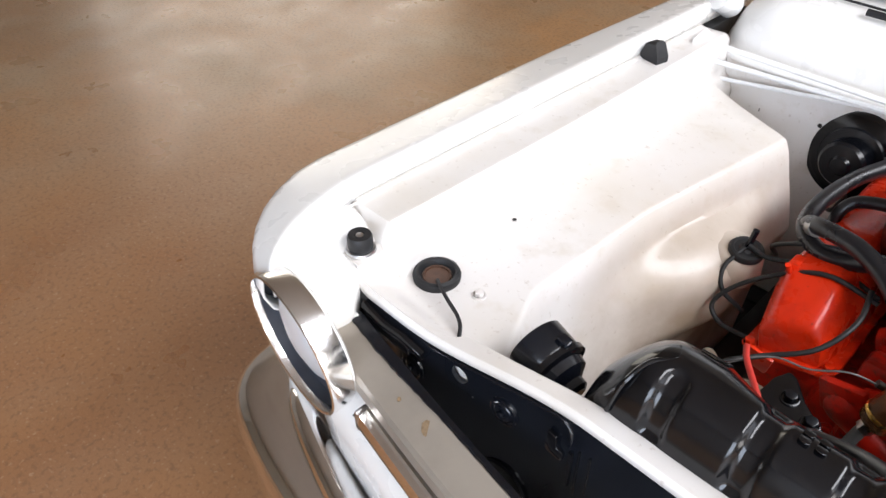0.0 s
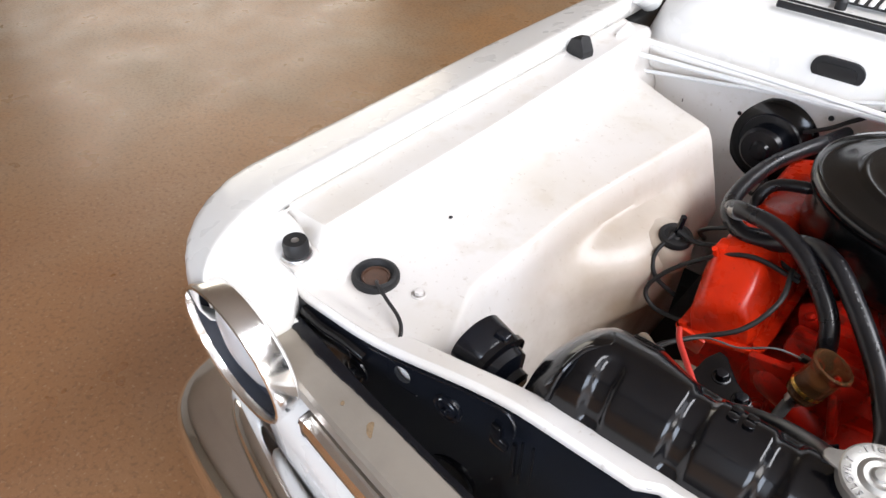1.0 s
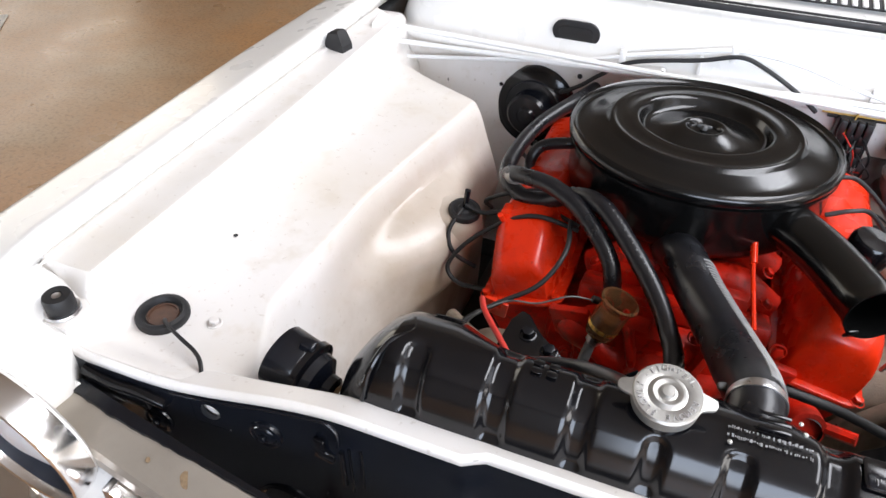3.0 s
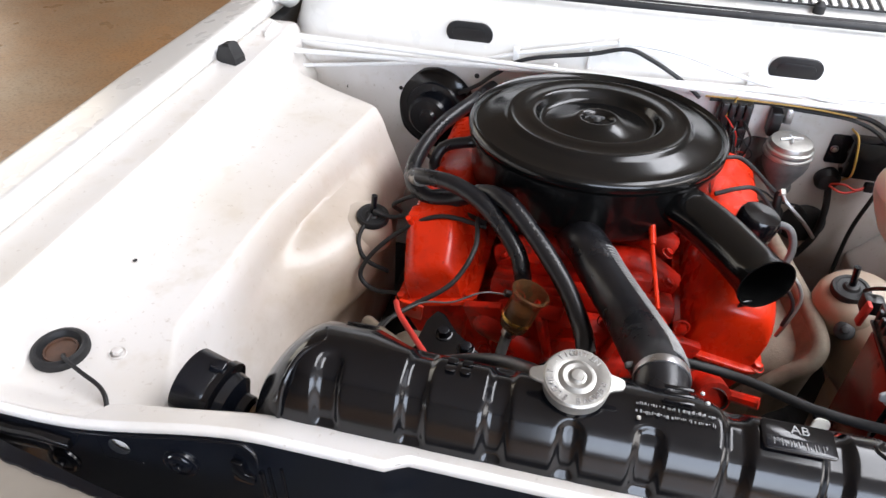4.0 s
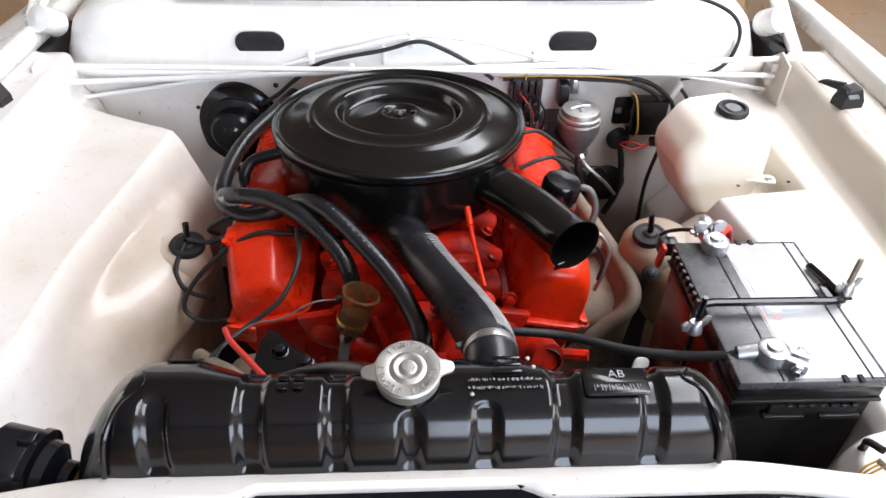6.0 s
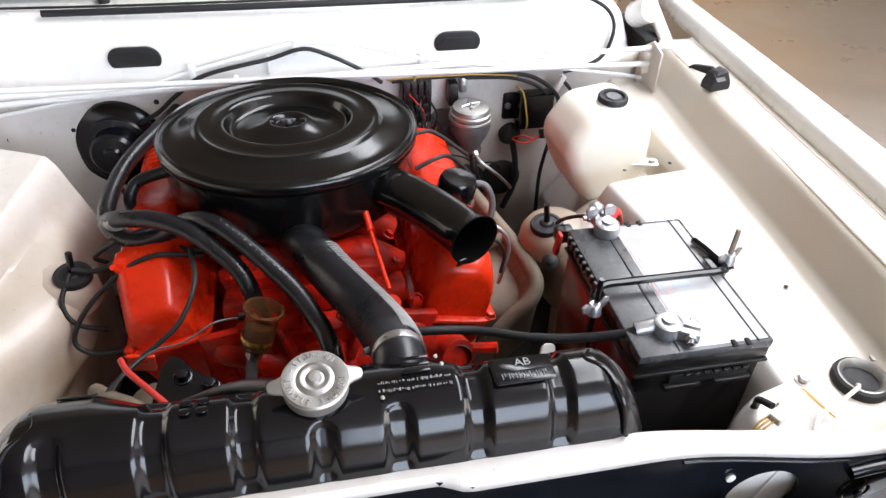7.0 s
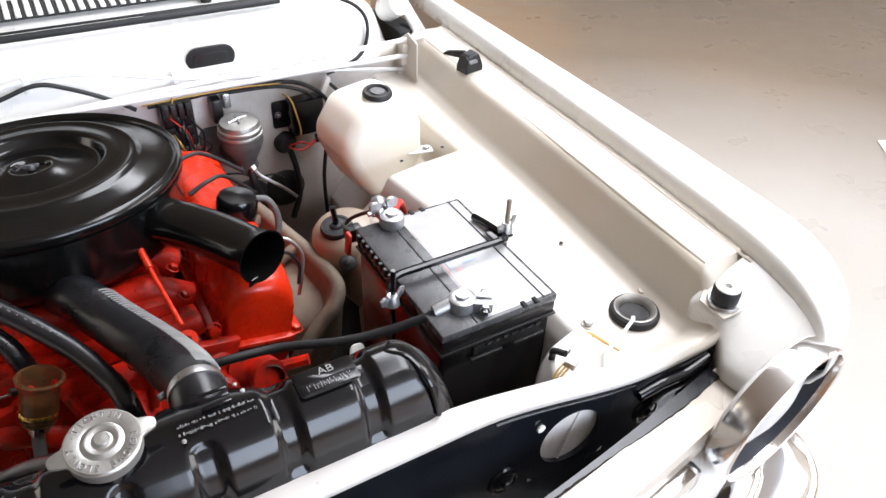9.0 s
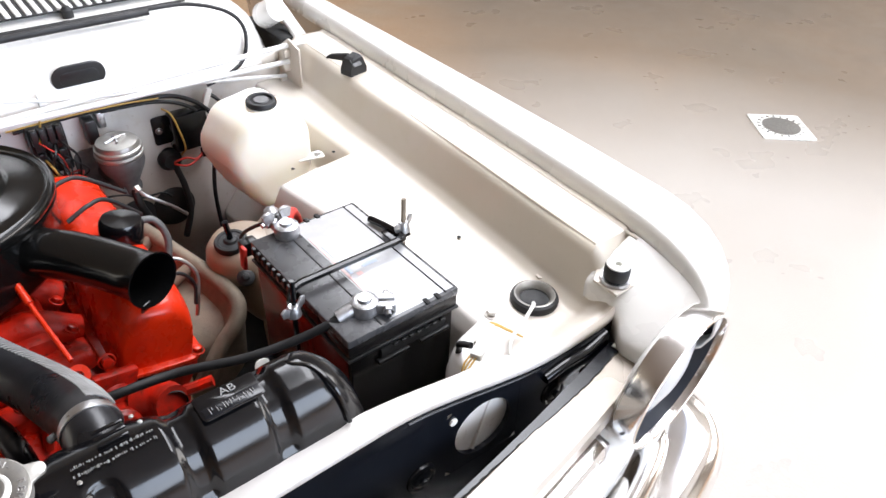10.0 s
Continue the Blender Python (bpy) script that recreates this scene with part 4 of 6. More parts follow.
sn = part("snorkel", snorkel(), LID_BLACK, air, "black open-ended intake snorkel", 50)
part("snorkel_tab", box((0.014, 0.004, 0.016), (0.180, 0.346, 0.860), 0.002, (20, 0, 25)), LID_BLACK, sn)
part("snorkel_collar", sweep([(0.066, 0.553, 0.884), (0.080, 0.532, 0.884)], 0.039, 28), LID_BLACK, air)

# ---- radiator ----
rad = thing("radiator", (-0.01, 0.05, 0.40), "gloss black radiator with a ribbed pressed top tank", "radiator")
BULGE = ((-0.30, 0.022), (-0.275, 0.030), (-0.215, 0.030), (-0.172, 0.004), (-0.12, 0.0), (0.005, 0.0), (0.025, 0.026), (0.085, 0.026), (0.120, 0.0), (0.29, 0.004))


def tank_section(x, grow=0.0):
    b = lerp_table(BULGE, x)
    e = max(0.0, (abs(x + 0.010) - 0.245) / 0.045)
    d = 0.028 * e ** 2
    pts = [(0.010, 0.84), (0.008, 0.895), (0.010, 0.930), (0.024, 0.962), (0.050, 0.974), (0.072 + 0.6 * b, 0.968 - 0.2 * b), (0.092 + b, 0.946 - 0.3 * b), (0.098 + b, 0.90), (0.098 + b, 0.84)]
    out = []
    for v in fillet([(0, y, z) for y, z in pts], 0.018, 6):
        out.append(Vector((x, v.y, v.z - d * smoothstep(0.88, 0.97, v.z))))
    return out


# pressed channels across the tank: x from, x to, share of the section from, to
CHANNELS = ((-0.252, -0.224, 0.12, 0.50), (-0.170, -0.142, 0.12, 0.74), (-0.094, -0.068, 0.12, 0.74), (-0.028, -0.004, 0.12, 0.40), (0.036, 0.064, 0.12, 0.44), (0.108, 0.134, 0.12, 0.76), (0.186, 0.212, 0.12, 0.76))


def pressed(x, share):
    d = 0.0
    for x0, x1, s0, s1 in CHANNELS:
        over = max(0.0, share - (s1 - 0.06)) / 0.06 * 0.5
        mid, half = (x0 + x1) / 2, (x1 - x0) / 2 * math.sqrt(max(0.0, 1 - over * over * 4 * 0.9))
        d = max(d, smoothstep(half + 0.002, half - 0.0085, abs(x - mid)) * smoothstep(s0, s0 + 0.05, share) * smoothstep(s1 + 0.01, s1 - 0.04, share))
    return d


def even(sec, m):
    """The section at m even steps, softened, each with its share of the old points."""
    run = [0.0]
    for p, q in zip(sec, sec[1:]):
        run.append(run[-1] + (q - p).length)
    pts, shares, i = [], [], 0
    for j in range(m):
        d = run[-1] * j / (m - 1)
        while i < len(sec) - 2 and run[i + 1] < d:
            i += 1
        f = (d - run[i]) / max(1e-9, run[i + 1] - run[i])
        pts.append(sec[i].lerp(sec[i + 1], min(1.0, f)))
        shares.append((i + f) / (len(sec) - 1))
    for _ in range(16):
        pts = [pts[0]] + [(p + 2 * q + r) / 4 for p, q, r in zip(pts, pts[1:], pts[2:])] + [pts[-1]]
        shares = [shares[0]] + [(p + 2 * q + r) / 4 for p, q, r in zip(shares, shares[1:], shares[2:])] + [shares[-1]]
    return pts, shares


def tank():
    xs = [-0.316, -0.312, -0.302, -0.284] + stations(-0.268, 0.240, 340) + [0.252, 0.270, 0.281, 0.285]
    rings = []
    for x in xs:
        sec = tank_section(x)
        k = 1.0
        if x < -0.27:
            k = 1 - 0.16 * ((-0.27 - x) / 0.046) ** 2
        if x > 0.25:
            k = 1 - 0.16 * ((x - 0.25) / 0.035) ** 2
        c = Vector((x, 0.055, 0.86))
        fine, shares = even(sec, 120)
        n, ring = len(fine), []
        for i, v in enumerate(fine):
            t = (fine[min(i + 1, n - 1)] - fine[max(i - 1, 0)]).normalized()
            out = Vector((0, -t.z, t.y))
            ring.append(c + (v - c) * k - out * 0.0055 * pressed(x, shares[i]))
        rings.append(ring)
    return loft(rings)


tk = part("top_tank", tank(), GLOSS_BLACK, rad, "gloss black pressed top tank", 60)


def tank_frame(x, share):
    """A frame lying on the tank: x along it, y up the slope, z outward."""
    sec = tank_section(x)
    i = int(share * (len(sec) - 1))
    up = (sec[i + 1] - sec[i - 1]).normalized()
    ex = Vector((1, 0, 0))
    n = ex.cross(up).normalized()
    m = Matrix((ex, up, n)).transposed().to_4x4()
    m.translation = sec[i]
    return m


m = tank_frame(0.167, 0.50) @ pose(0, 0, 0.0012, -8, 0, 0)
pl = part("number_plate_boss", prism(rounded_rect(0.058, 0.031, 0.004), 0.0022, m @ pose(0, 0.002, -0.001), 0.0008), GLOSS_BLACK, tk)
part("letters", text_bm("AB", 0.0125, 0.0006, m @ pose(0.002, 0.0095, 0.0014)), PRINT, tk, "raised letters")
part("digit_frame", prism(rounded_rect(0.053, 0.013, 0.002), 0.0008, m @ pose(0, -0.006, 0.0010), 0.0003), SATIN_BLACK, tk)
for i in range(7):
    for dx, dy, h in ((-0.0012, 0.0, 0.0085), (0.0013, (0.002, -0.002, 0.0)[i % 3], (0.004, 0.004, 0.0085)[i % 3])):
        part("stamped_bar", box((0.0009, h * 0.8, 0.001), (0, 0, 0), 0.0003), PRINT, tk).matrix_basis = m @ pose(-0.0192 + i * 0.0064 + dx, -0.006 + dy, 0.0021)
m = tank_frame(0.072, 0.51)
for r in range(2):
    random.seed(4 + r)
    x = -0.036
    while x < 0.030:
        w, h = random.choice((0.0007, 0.0010, 0.0016)), random.choice((0.0012, 0.0022, 0.0032))
        part("print_bar", box((w, h, 0.0006), (0, 0, 0), 0), PRINT, tk, smooth=0).matrix_basis = m @ pose(x, 0.006 - r * 0.009 + random.uniform(-0.0006, 0.0006), 0.0013)
        x += w + random.choice((0.0006, 0.0008, 0.0022))
for dy in (0.016, 0.024, 0.032):
    part("stamped_slot", prism(rounded_rect(0.026, 0.0035, 0.0015, 3), 0.0016, m @ pose(0.0, dy, -0.0004), 0.0004), GLOSS_BLACK, tk)
for dx, dy in ((0.012, 0.030), (0.016, 0.020), (-0.042, -0.010)):
    part("bare_spot", lathe([(0.0022, 0), (0.0018, 0.0012), (0, 0.0014)], m @ pose(dx + 0.008, dy, 0.001), 10), TIN, tk)
m = tank_frame(-0.122, 0.56)
for dx in (-0.007, 0.007):
    for dy in (-0.006, 0.006):
        part("stamped_ring", prism(rounded_rect(0.010, 0.009, 0.003, 3), 0.0013, m @ pose(dx, dy, 0), 0.0004), GLOSS_BLACK, tk)
m = tank_frame(-0.245, 0.74)
for dy in (-0.006, 0.002, 0.010):
    part("stamped_slot", prism(rounded_rect(0.030, 0.0042, 0.002, 3), 0.0018, m @ pose(0.012, dy, -0.0002), 0.0004), GLOSS_BLACK, tk)
# soldered end seams
for x, d in ((0.262, 1), (-0.284, -1)):
    sec = tank_section(x - d * 0.012)
    n = len(sec)
    part("end_seam", sweep([sec[int(n * 0.62)] + Vector((-d * 0.012, 0, 0.001)), sec[int(n * 0.54)] + Vector((-d * 0.020, 0, 0.001)), sec[int(n * 0.46)] + Vector((-d * 0.004, 0, 0.0005)), sec[int(n * 0.32)] + Vector((d * 0.006, -0.001, 0.0)), sec[int(n * 0.16)] + Vector((d * 0.012, -0.001, -0.002))], 0.0028, 8), GLOSS_BLACK, tk)
for z in stations(0.42, 0.83, 26):
    part("core_fin", box((0.55, 0.05, 0.004), (-0.010, 0.055, z), 0), SATIN_BLACK, rad, smooth=0)
for x in (-0.285, 0.265):
    part("side_channel", box((0.02, 0.06, 0.46), (x, 0.055, 0.63), 0.004), SATIN_BLACK, rad)
part("bottom_tank", box((0.57, 0.075, 0.04), (-0.010, 0.055, 0.415), 0.01), GLOSS_BLACK, rad)

CAPM = pose(-0.018, 0.057, 0.975, 11, 0, 0)
part("filler_neck", lathe([(0.030, -0.03), (0.026, -0.01), (0.026, 0.012), (0.028, 0.014), (0.0, 0.014)], CAPM, 32), GLOSS_BLACK, rad)


def cap_outline(n=72):
    out = []
    for i in range(n):
        a = 2 * math.pi * i / n
        r = 0.0295
        for c in (0, math.pi):
            d = math.atan2(math.sin(a - c - 0.06), math.cos(a - c - 0.06))
            r = max(r, 0.0295 + 0.0115 * math.exp(-(d / 0.22) ** 4))
        out.append((r * math.cos(a), r * math.sin(a)))
    return out


cp = part("radiator_cap", prism(cap_outline(), 0.004, CAPM @ pose(0, 0, 0.015), 0.0014), TIN, rad, "dull tin radiator cap with two ears", 30)
part("cap_dome", lathe([(0.0290, 0.0185), (0.0275, 0.0205), (0.0185, 0.0208), (0.0165, 0.0200), (0.0150, 0.0205), (0.0125, 0.0225), (0.0095, 0.0222), (0.0080, 0.0210), (0.0062, 0.0215), (0.0050, 0.0240), (0.0, 0.0244)], CAPM, 48), TIN, cp)
part("cap_skirt", lathe([(0.0285, 0.006), (0.0290, 0.015), (0.0, 0.016)], CAPM, 48), TIN, cp)
words = "-TIGHTEN-  REMOVE SLOWLY "
for i, ch in enumerate(words):
    if ch != " ":
        a = 150 - i * 360 / len(words)
        part("letter", text_bm(ch, 0.0074, 0.0007, CAPM @ pose(0.0228 * math.cos(radians(a)), 0.0228 * math.sin(radians(a)), 0.0208, 0, 0, a - 90)), STEEL, cp)

# hose neck and clamp
rh = thing("radiator_hose", (0.06, 0.13, 0.92), "thick black upper radiator hose with a ribbed side", "hose")
HOSE_PTS = [(-0.042, 0.520, 0.775), (-0.038, 0.482, 0.820), (-0.020, 0.425, 0.850), (0.012, 0.360, 0.848), (0.041, 0.281, 0.864), (0.057, 0.198, 0.900), (0.0625, 0.140, 0.932), (0.0635, 0.112, 0.941), (0.0635, 0.092, 0.924)]
part("hose", sweep(HOSE_PTS, lambda t: 0.030 - 0.004 * smoothstep(0.6, 0.85, t), 28, 10), HOSE, rh, "", 60)
# fine ribs along one flank, pale grey to paint the sheen there
path = spline(HOSE_PTS, 12)
for i in range(30, len(path) - 21):
    for h in (0.0,):
        q = path[i].lerp(path[i + 1], h)
        t = (path[i + 1] - path[i]).normalized()
        sd = t.cross(Vector((0, 0, 1))).normalized()
        up = sd.cross(t)
        a0 = [q + (sd * math.cos(a) + up * math.sin(a)) * (0.0302 - 0.004 * smoothstep(0.6, 0.85, i / len(path))) for a in (radians(d) for d in (106, 118, 130, 142, 154, 166))]
        part("hose_rib", sweep(a0, 0.0012, 5, 1), RIB, rh)
hc = part("hose_clamp", sweep(path[-18:-14], 0.0272, 28, 2), STEEL, rh, "thin steel hose clamp")
part("clamp_screw", box((0.010, 0.007, 0.007), (0.034, 0.134, 0.936), 0.002, (30, 0, 20)), MASTER, hc)
part("outlet_neck", lathe([(0.036, -0.010), (0.033, 0.0), (0.029, 0.004), (0.024, 0.006)], pose(0.0635, 0.104, 0.940, -38, 0, 0), 28), GLOSS_BLACK, rad)

# ---- engine ----
eng = thing("engine", (-0.015, 0.55, 0.40), "bright red painted V8 engine", "engine")


SLOPED = ((0.0, 0.46), (0.003, 0.54), (0.010, 0.61), (0.066, 0.955), (0.078, 0.988), (0.092, 1.0))
UPRIGHT = ((0.0, 0.66), (0.002, 0.74), (0.006, 0.81), (0.012, 0.87), (0.021, 0.93), (0.034, 0.975), (0.052, 1.0))


def valve_cover(front, cx, y0, y1, cz, lean):
    """A pressed cover over one bank; its front end slopes back."""
    m0 = pose(cx, 0, cz, 0, lean, 0)
    sec = fillet([(-0.053, 0, -0.048), (-0.054, 0, 0.018), (-0.034, 0, 0.060), (0.034, 0, 0.060), (0.054, 0, 0.018), (0.053, 0, -0.048)], 0.016 if front is SLOPED else 0.022, 6)
    rings = []
    for y, k in [(y0 + d, k) for d, k in front] + [(y0 + 0.13, 1.0), (y1 - 0.03, 1.0), (y1 - 0.01, 0.93), (y1, 0.8)]:
        rings.append([m0 @ Vector((v.x * (0.55 + 0.45 * k), y, -0.045 + (v.z + 0.045) * k)) for v in sec])
    vc = part("valve_cover", loft(rings), RED, eng, "glossy red valve cover", 55)
    fl = prism(rounded_rect(0.128, y1 - y0 + 0.022, 0.026), 0.007, m0 @ pose(0, (y0 + y1) / 2, -0.051), 0.002)
    part("flange", fl, RED, vc)
    for dx in (-0.054, 0.054):
        for y in (y0 + 0.002, (y0 + y1) / 2, y1 - 0.03):
            part("bolt", bolt(m0 @ pose(dx, y, -0.044), 0.0068), RED, vc)


valve_cover(SLOPED, -0.236, 0.390, 0.80, 0.776, -14)
valve_cover(UPRIGHT, 0.190, 0.372, 0.78, 0.780, 11)
for s, cx in ((-1, -0.215), (1, 0.178)):
    part("cylinder_head", box((0.125, 0.40, 0.10), (cx - s * 0.008, 0.61, 0.660), 0.012, (0, s * 30, 0)), RED_CAST, eng, "red cylinder head")
part("block", box((0.34, 0.46, 0.34), (-0.015, 0.61, 0.55), 0.03), RED_CAST, eng, "red engine block")
part("oil_pan", box((0.24, 0.42, 0.12), (-0.015, 0.61, 0.42), 0.03), SATIN_BLACK, eng)
bm = box((0.20, 0.34, 0.05), (-0.015, 0.60, 0.775), 0.015)
part("intake_manifold", bm, RED_CAST, eng, "red cast intake manifold")
for s in (-1, 1):
    for y in (0.47, 0.56, 0.66, 0.74):
        part("intake_runner", sweep([(-0.015 + s * 0.03, y, 0.795), (-0.015 + s * 0.075, y, 0.798), (-0.015 + s * 0.125, y, 0.765)], 0.023, 12), RED_CAST, eng)
    for y in (0.45, 0.52, 0.61, 0.70):
        part("bolt", bolt(pose(-0.015 + s * 0.118, y, 0.785, 0, s * 30, 0), 0.0065), RED_CAST, eng)
part("valley_shelf", box((0.26, 0.06, 0.03), (-0.015, 0.42, 0.765), 0.008, (-18, 0, 0)), RED_CAST, eng)
part("carburettor_base", box((0.11, 0.13, 0.05), (-0.030, 0.635, 0.815), 0.01), SATIN_BLACK, eng)
part("thermostat_housing", lathe([(0.040, 0.0), (0.040, 0.010), (0.030, 0.018), (0.026, 0.05), (0.0, 0.05)], pose(-0.030, 0.525, 0.765), 28), RED_CAST, eng, "red thermostat housing")
part("timing_cover", box((0.24, 0.05, 0.22), (-0.015, 0.365, 0.66), 0.02), RED_CAST, eng, "red timing cover")
wp = part("water_pump", lathe([(0.0, 0.0), (0.062, 0.0), (0.062, 0.014), (0.052, 0.022), (0.046, 0.034), (0.030, 0.042), (0.027, 0.070), (0.0, 0.072)], pose(-0.012, 0.347, 0.690, 90, 0, 0), 36), RED_CAST, eng, "red water pump housing")
for s in (-1, 1):
    part("pump_arm", sweep([(-0.012 + s * 0.030, 0.345, 0.695), (-0.012 + s * 0.070, 0.346, 0.715), (-0.012 + s * 0.110, 0.350, 0.735), (-0.012 + s * 0.132, 0.366, 0.742)], lambda t: 0.022 + 0.004 * math.sin(9 * t), 16), RED_CAST, wp, "red cast water passage")
    part("pump_flange", box((0.060, 0.014, 0.052), (-0.012 + s * 0.128, 0.352, 0.752), 0.005, (6, s * 18, s * 10)), RED_CAST, wp)
    part("casting_rib", box((0.010, 0.030, 0.080), (-0.012 + s * 0.048, 0.338, 0.765), 0.003, (-16, s * 20, 0)), RED_CAST, wp)
for x, y, z, a in ((-0.058, 0.350, 0.792, 12), (0.046, 0.352, 0.796, -8)):
    part("casting_lug", box((0.040, 0.034, 0.026), (x, y, z), 0.006, (-14, a, a)), RED_CAST, wp)
for x, y, z, r in ((-0.085, 0.335, 0.700, 0.024), (0.105, 0.330, 0.735, 0.026)):
    part("pump_boss", lathe([(0.0, 0.0), (r, 0.0), (r, 0.03), (r * 0.8, 0.036), (r * 0.45, 0.036), (r * 0.4, 0.026), (0.0, 0.026)], pose(x, y, z - 0.02, 70, 0, 0), 24), RED_CAST, eng)
for x, y, z in ((-0.14, 0.34, 0.70), (-0.09, 0.335, 0.66), (0.10, 0.335, 0.67), (0.14, 0.345, 0.73), (0.02, 0.335, 0.80), (-0.10, 0.352, 0.80), (0.12, 0.36, 0.79)):
    part("bolt", bolt(pose(x, y, z, 80, 0, 0), 0.0075), RED_CAST, eng)
part("pump_outlet", sweep([(0.135, 0.33, 0.725), (0.160, 0.312, 0.735), (0.168, 0.285, 0.745)], 0.024, 18), RED_CAST, eng, "red hose outlet")
part("outlet_hole", lathe([(0.017, 0), (0.015, -0.01), (0.0, -0.01)], pose(0.169, 0.2835, 0.7455, 75, 0, -12), 18), DIM, eng)
part("temperature_sender", sweep([(0.182, 0.30, 0.742), (0.222, 0.285, 0.752)], 0.008, 8), RED_CAST, eng)
part("fan_hub", lathe([(0.0, 0), (0.045, 0), (0.045, 0.05), (0.0, 0.05)], pose(-0.01, 0.28, 0.665, 90, 0, 0), 24), SATIN_BLACK, eng)
for i in range(4):
    a = 90 * i + 30
    part("fan_blade", prism([(-0.03, 0.04), (0.03, 0.04), (0.04, 0.125), (-0.04, 0.125)], 0.003, pose(-0.01, 0.245, 0.665, 90, 0, 0) @ pose(0, 0, 0, 0, 0, a) @ pose(0, 0, 0, 0, 22, 0), 0.001), SATIN_BLACK, eng)
# dipstick tube with its eye tab
dt = part("dipstick_tube", sweep([(0.066, 0.475, 0.861), (0.073, 0.430, 0.840), (0.083, 0.350, 0.822)], 0.0032, 8), RED, eng, "red dipstick tube")
part("tube_collar", sweep([(0.0655, 0.478, 0.865), (0.070, 0.450, 0.850)], 0.0050, 10), RED, dt)
part("eye_tab", lathe([(0.0052, 0), (0.013, 0), (0.013, 0.005), (0.0052, 0.005), (0.0052, 0)], pose(0.084, 0.338, 0.806, 40, 0, 0), 20), RED, dt)
# alternator bracket and pale dirty wiring below it
ab = part("alternator_bracket", prism([(-0.040, -0.028), (0.042, -0.034), (0.048, -0.014), (0.010, 0.014), (-0.012, 0.040), (-0.024, 0.044), (-0.034, 0.024)], 0.012, pose(-0.176, 0.256, 0.784, 6, 0, 0), 0.003), GLOSS_BLACK, eng, "black bracket with two bolts")
for x, y in ((-0.006, 0.006), (0.027, -0.012)):
    part("bolt", bolt(pose(-0.176, 0.256, 0.784, 6, 0, 0) @ pose(x, y, 0.012), 0.0078), SATIN_BLACK, ab)
part("alternator", lathe([(0.0, 0), (0.05, 0), (0.058, 0.02), (0.058, 0.08), (0.045, 0.10), (0.0, 0.10)], pose(-0.235, 0.345, 0.655, 90, 0, 0), 32), CAST, eng, "grey alternator body")
part("red_bracket", box((0.036, 0.006, 0.045), (-0.248, 0.335, 0.755), 0.003, (20, 10, 0)), RED, eng)
# breather cap on the cover, exhaust manifold beside it
oc = part("breather_cap", lathe([(0.022, -0.02), (0.022, 0.0), (0.0295, 0.002), (0.0305, 0.006), (0.0305, 0.034), (0.027, 0.040), (0.0, 0.042)], pose(0.212, 0.545, 0.826, 0, 12, 0), 32), GLOSS_BLACK, eng, "black oil breather cap")
part("breather_hose", sweep([(0.236, 0.545, 0.852), (0.262, 0.540, 0.848), (0.272, 0.528, 0.820), (0.262, 0.512, 0.790)], 0.0055, 10), MASTER, oc)
RIM = spline([(0.268, 0.735, 0.738), (0.287, 0.632, 0.744), (0.296, 0.583, 0.745), (0.312, 0.513, 0.744), (0.321, 0.456, 0.742), (0.322, 0.424, 0.734), (0.308, 0.404, 0.718), (0.282, 0.397, 0.699), (0.259, 0.389, 0.678), (0.245, 0.385, 0.655)], 5)
ex = loft([[p + Vector(d) for d in ((0.010, 0.0, 0.004), (-0.010, 0.006, 0.004), (-0.022, 0.012, -0.026), (-0.080 + 0.055 * smoothstep(0.725, 0.68, p.z), 0.022, -0.036), (-0.080 + 0.055 * smoothstep(0.725, 0.68, p.z), 0.022, -0.10), (0.006, 0.012, -0.10))] for p in RIM])
em = part("exhaust_manifold", ex, CAST, eng, "tan coated cast exhaust manifold", 40)
part("casting_rim", sweep(RIM, 0.0125, 14, 1), CAST, em, "broad rounded rim", 60)
for i in (4, 13):
    p = RIM[i]
    part("cross_rib", sweep([p, p + Vector((-0.035, -0.004, -0.014)), p + Vector((-0.070, -0.006, -0.030))], 0.010, 10), CAST, em, "", 60)
part("tower_stud_boot", lathe([(0.013, -0.004), (0.0135, 0.002), (0.010, 0.005), (0.006, 0.0055), (0.005, 0.009), (0.0, 0.010)], pose(0.350, 0.446, 0.757, 38, -14, 0), 20), RUBBER, car, "small black rubber boot on the tower")
part("lifting_strap", prism(rounded_rect(0.022, 0.045, 0.008), 0.003, pose(0.262, 0.215, 0.795, 70, 20, 10), 0.0008), PALE, eng)

# fuel filter: amber cup with a brass band
ff = thing("fuel_filter", (-0.105, 0.345, 0.73), "amber see-through fuel filter cup on a steel line", "filter")
FM = look((-0.101, 0.323, 0.768), (-0.079, 0.334, 0.836)) @ pose(0, 0, 0, 180, 0, 0)
part("cup", lathe([(0.0, 0.0), (0.012, 0.0), (0.0195, 0.004), (0.0215, 0.012), (0.0220, 0.050), (0.0226, 0.056), (0.0262, 0.060), (0.0268, 0.064), (0.0250, 0.066), (0.0225, 0.065), (0.0205, 0.060), (0.0202, 0.014), (0.018, 0.007), (0.0, 0.005)], FM, 36), AMBER, ff, "amber plastic cup with a flared rim")
part("band", lathe([(0.0212, 0.016), (0.0222, 0.0170), (0.0224, 0.0205), (0.0214, 0.022)], FM, 36), BRASS, ff, "brass band")
part("element", lathe([(0.0, 0.008), (0.017, 0.008), (0.0178, 0.034), (0.015, 0.037), (0.0, 0.038)], FM, 28), ELEMENT, ff, "brown filter element")
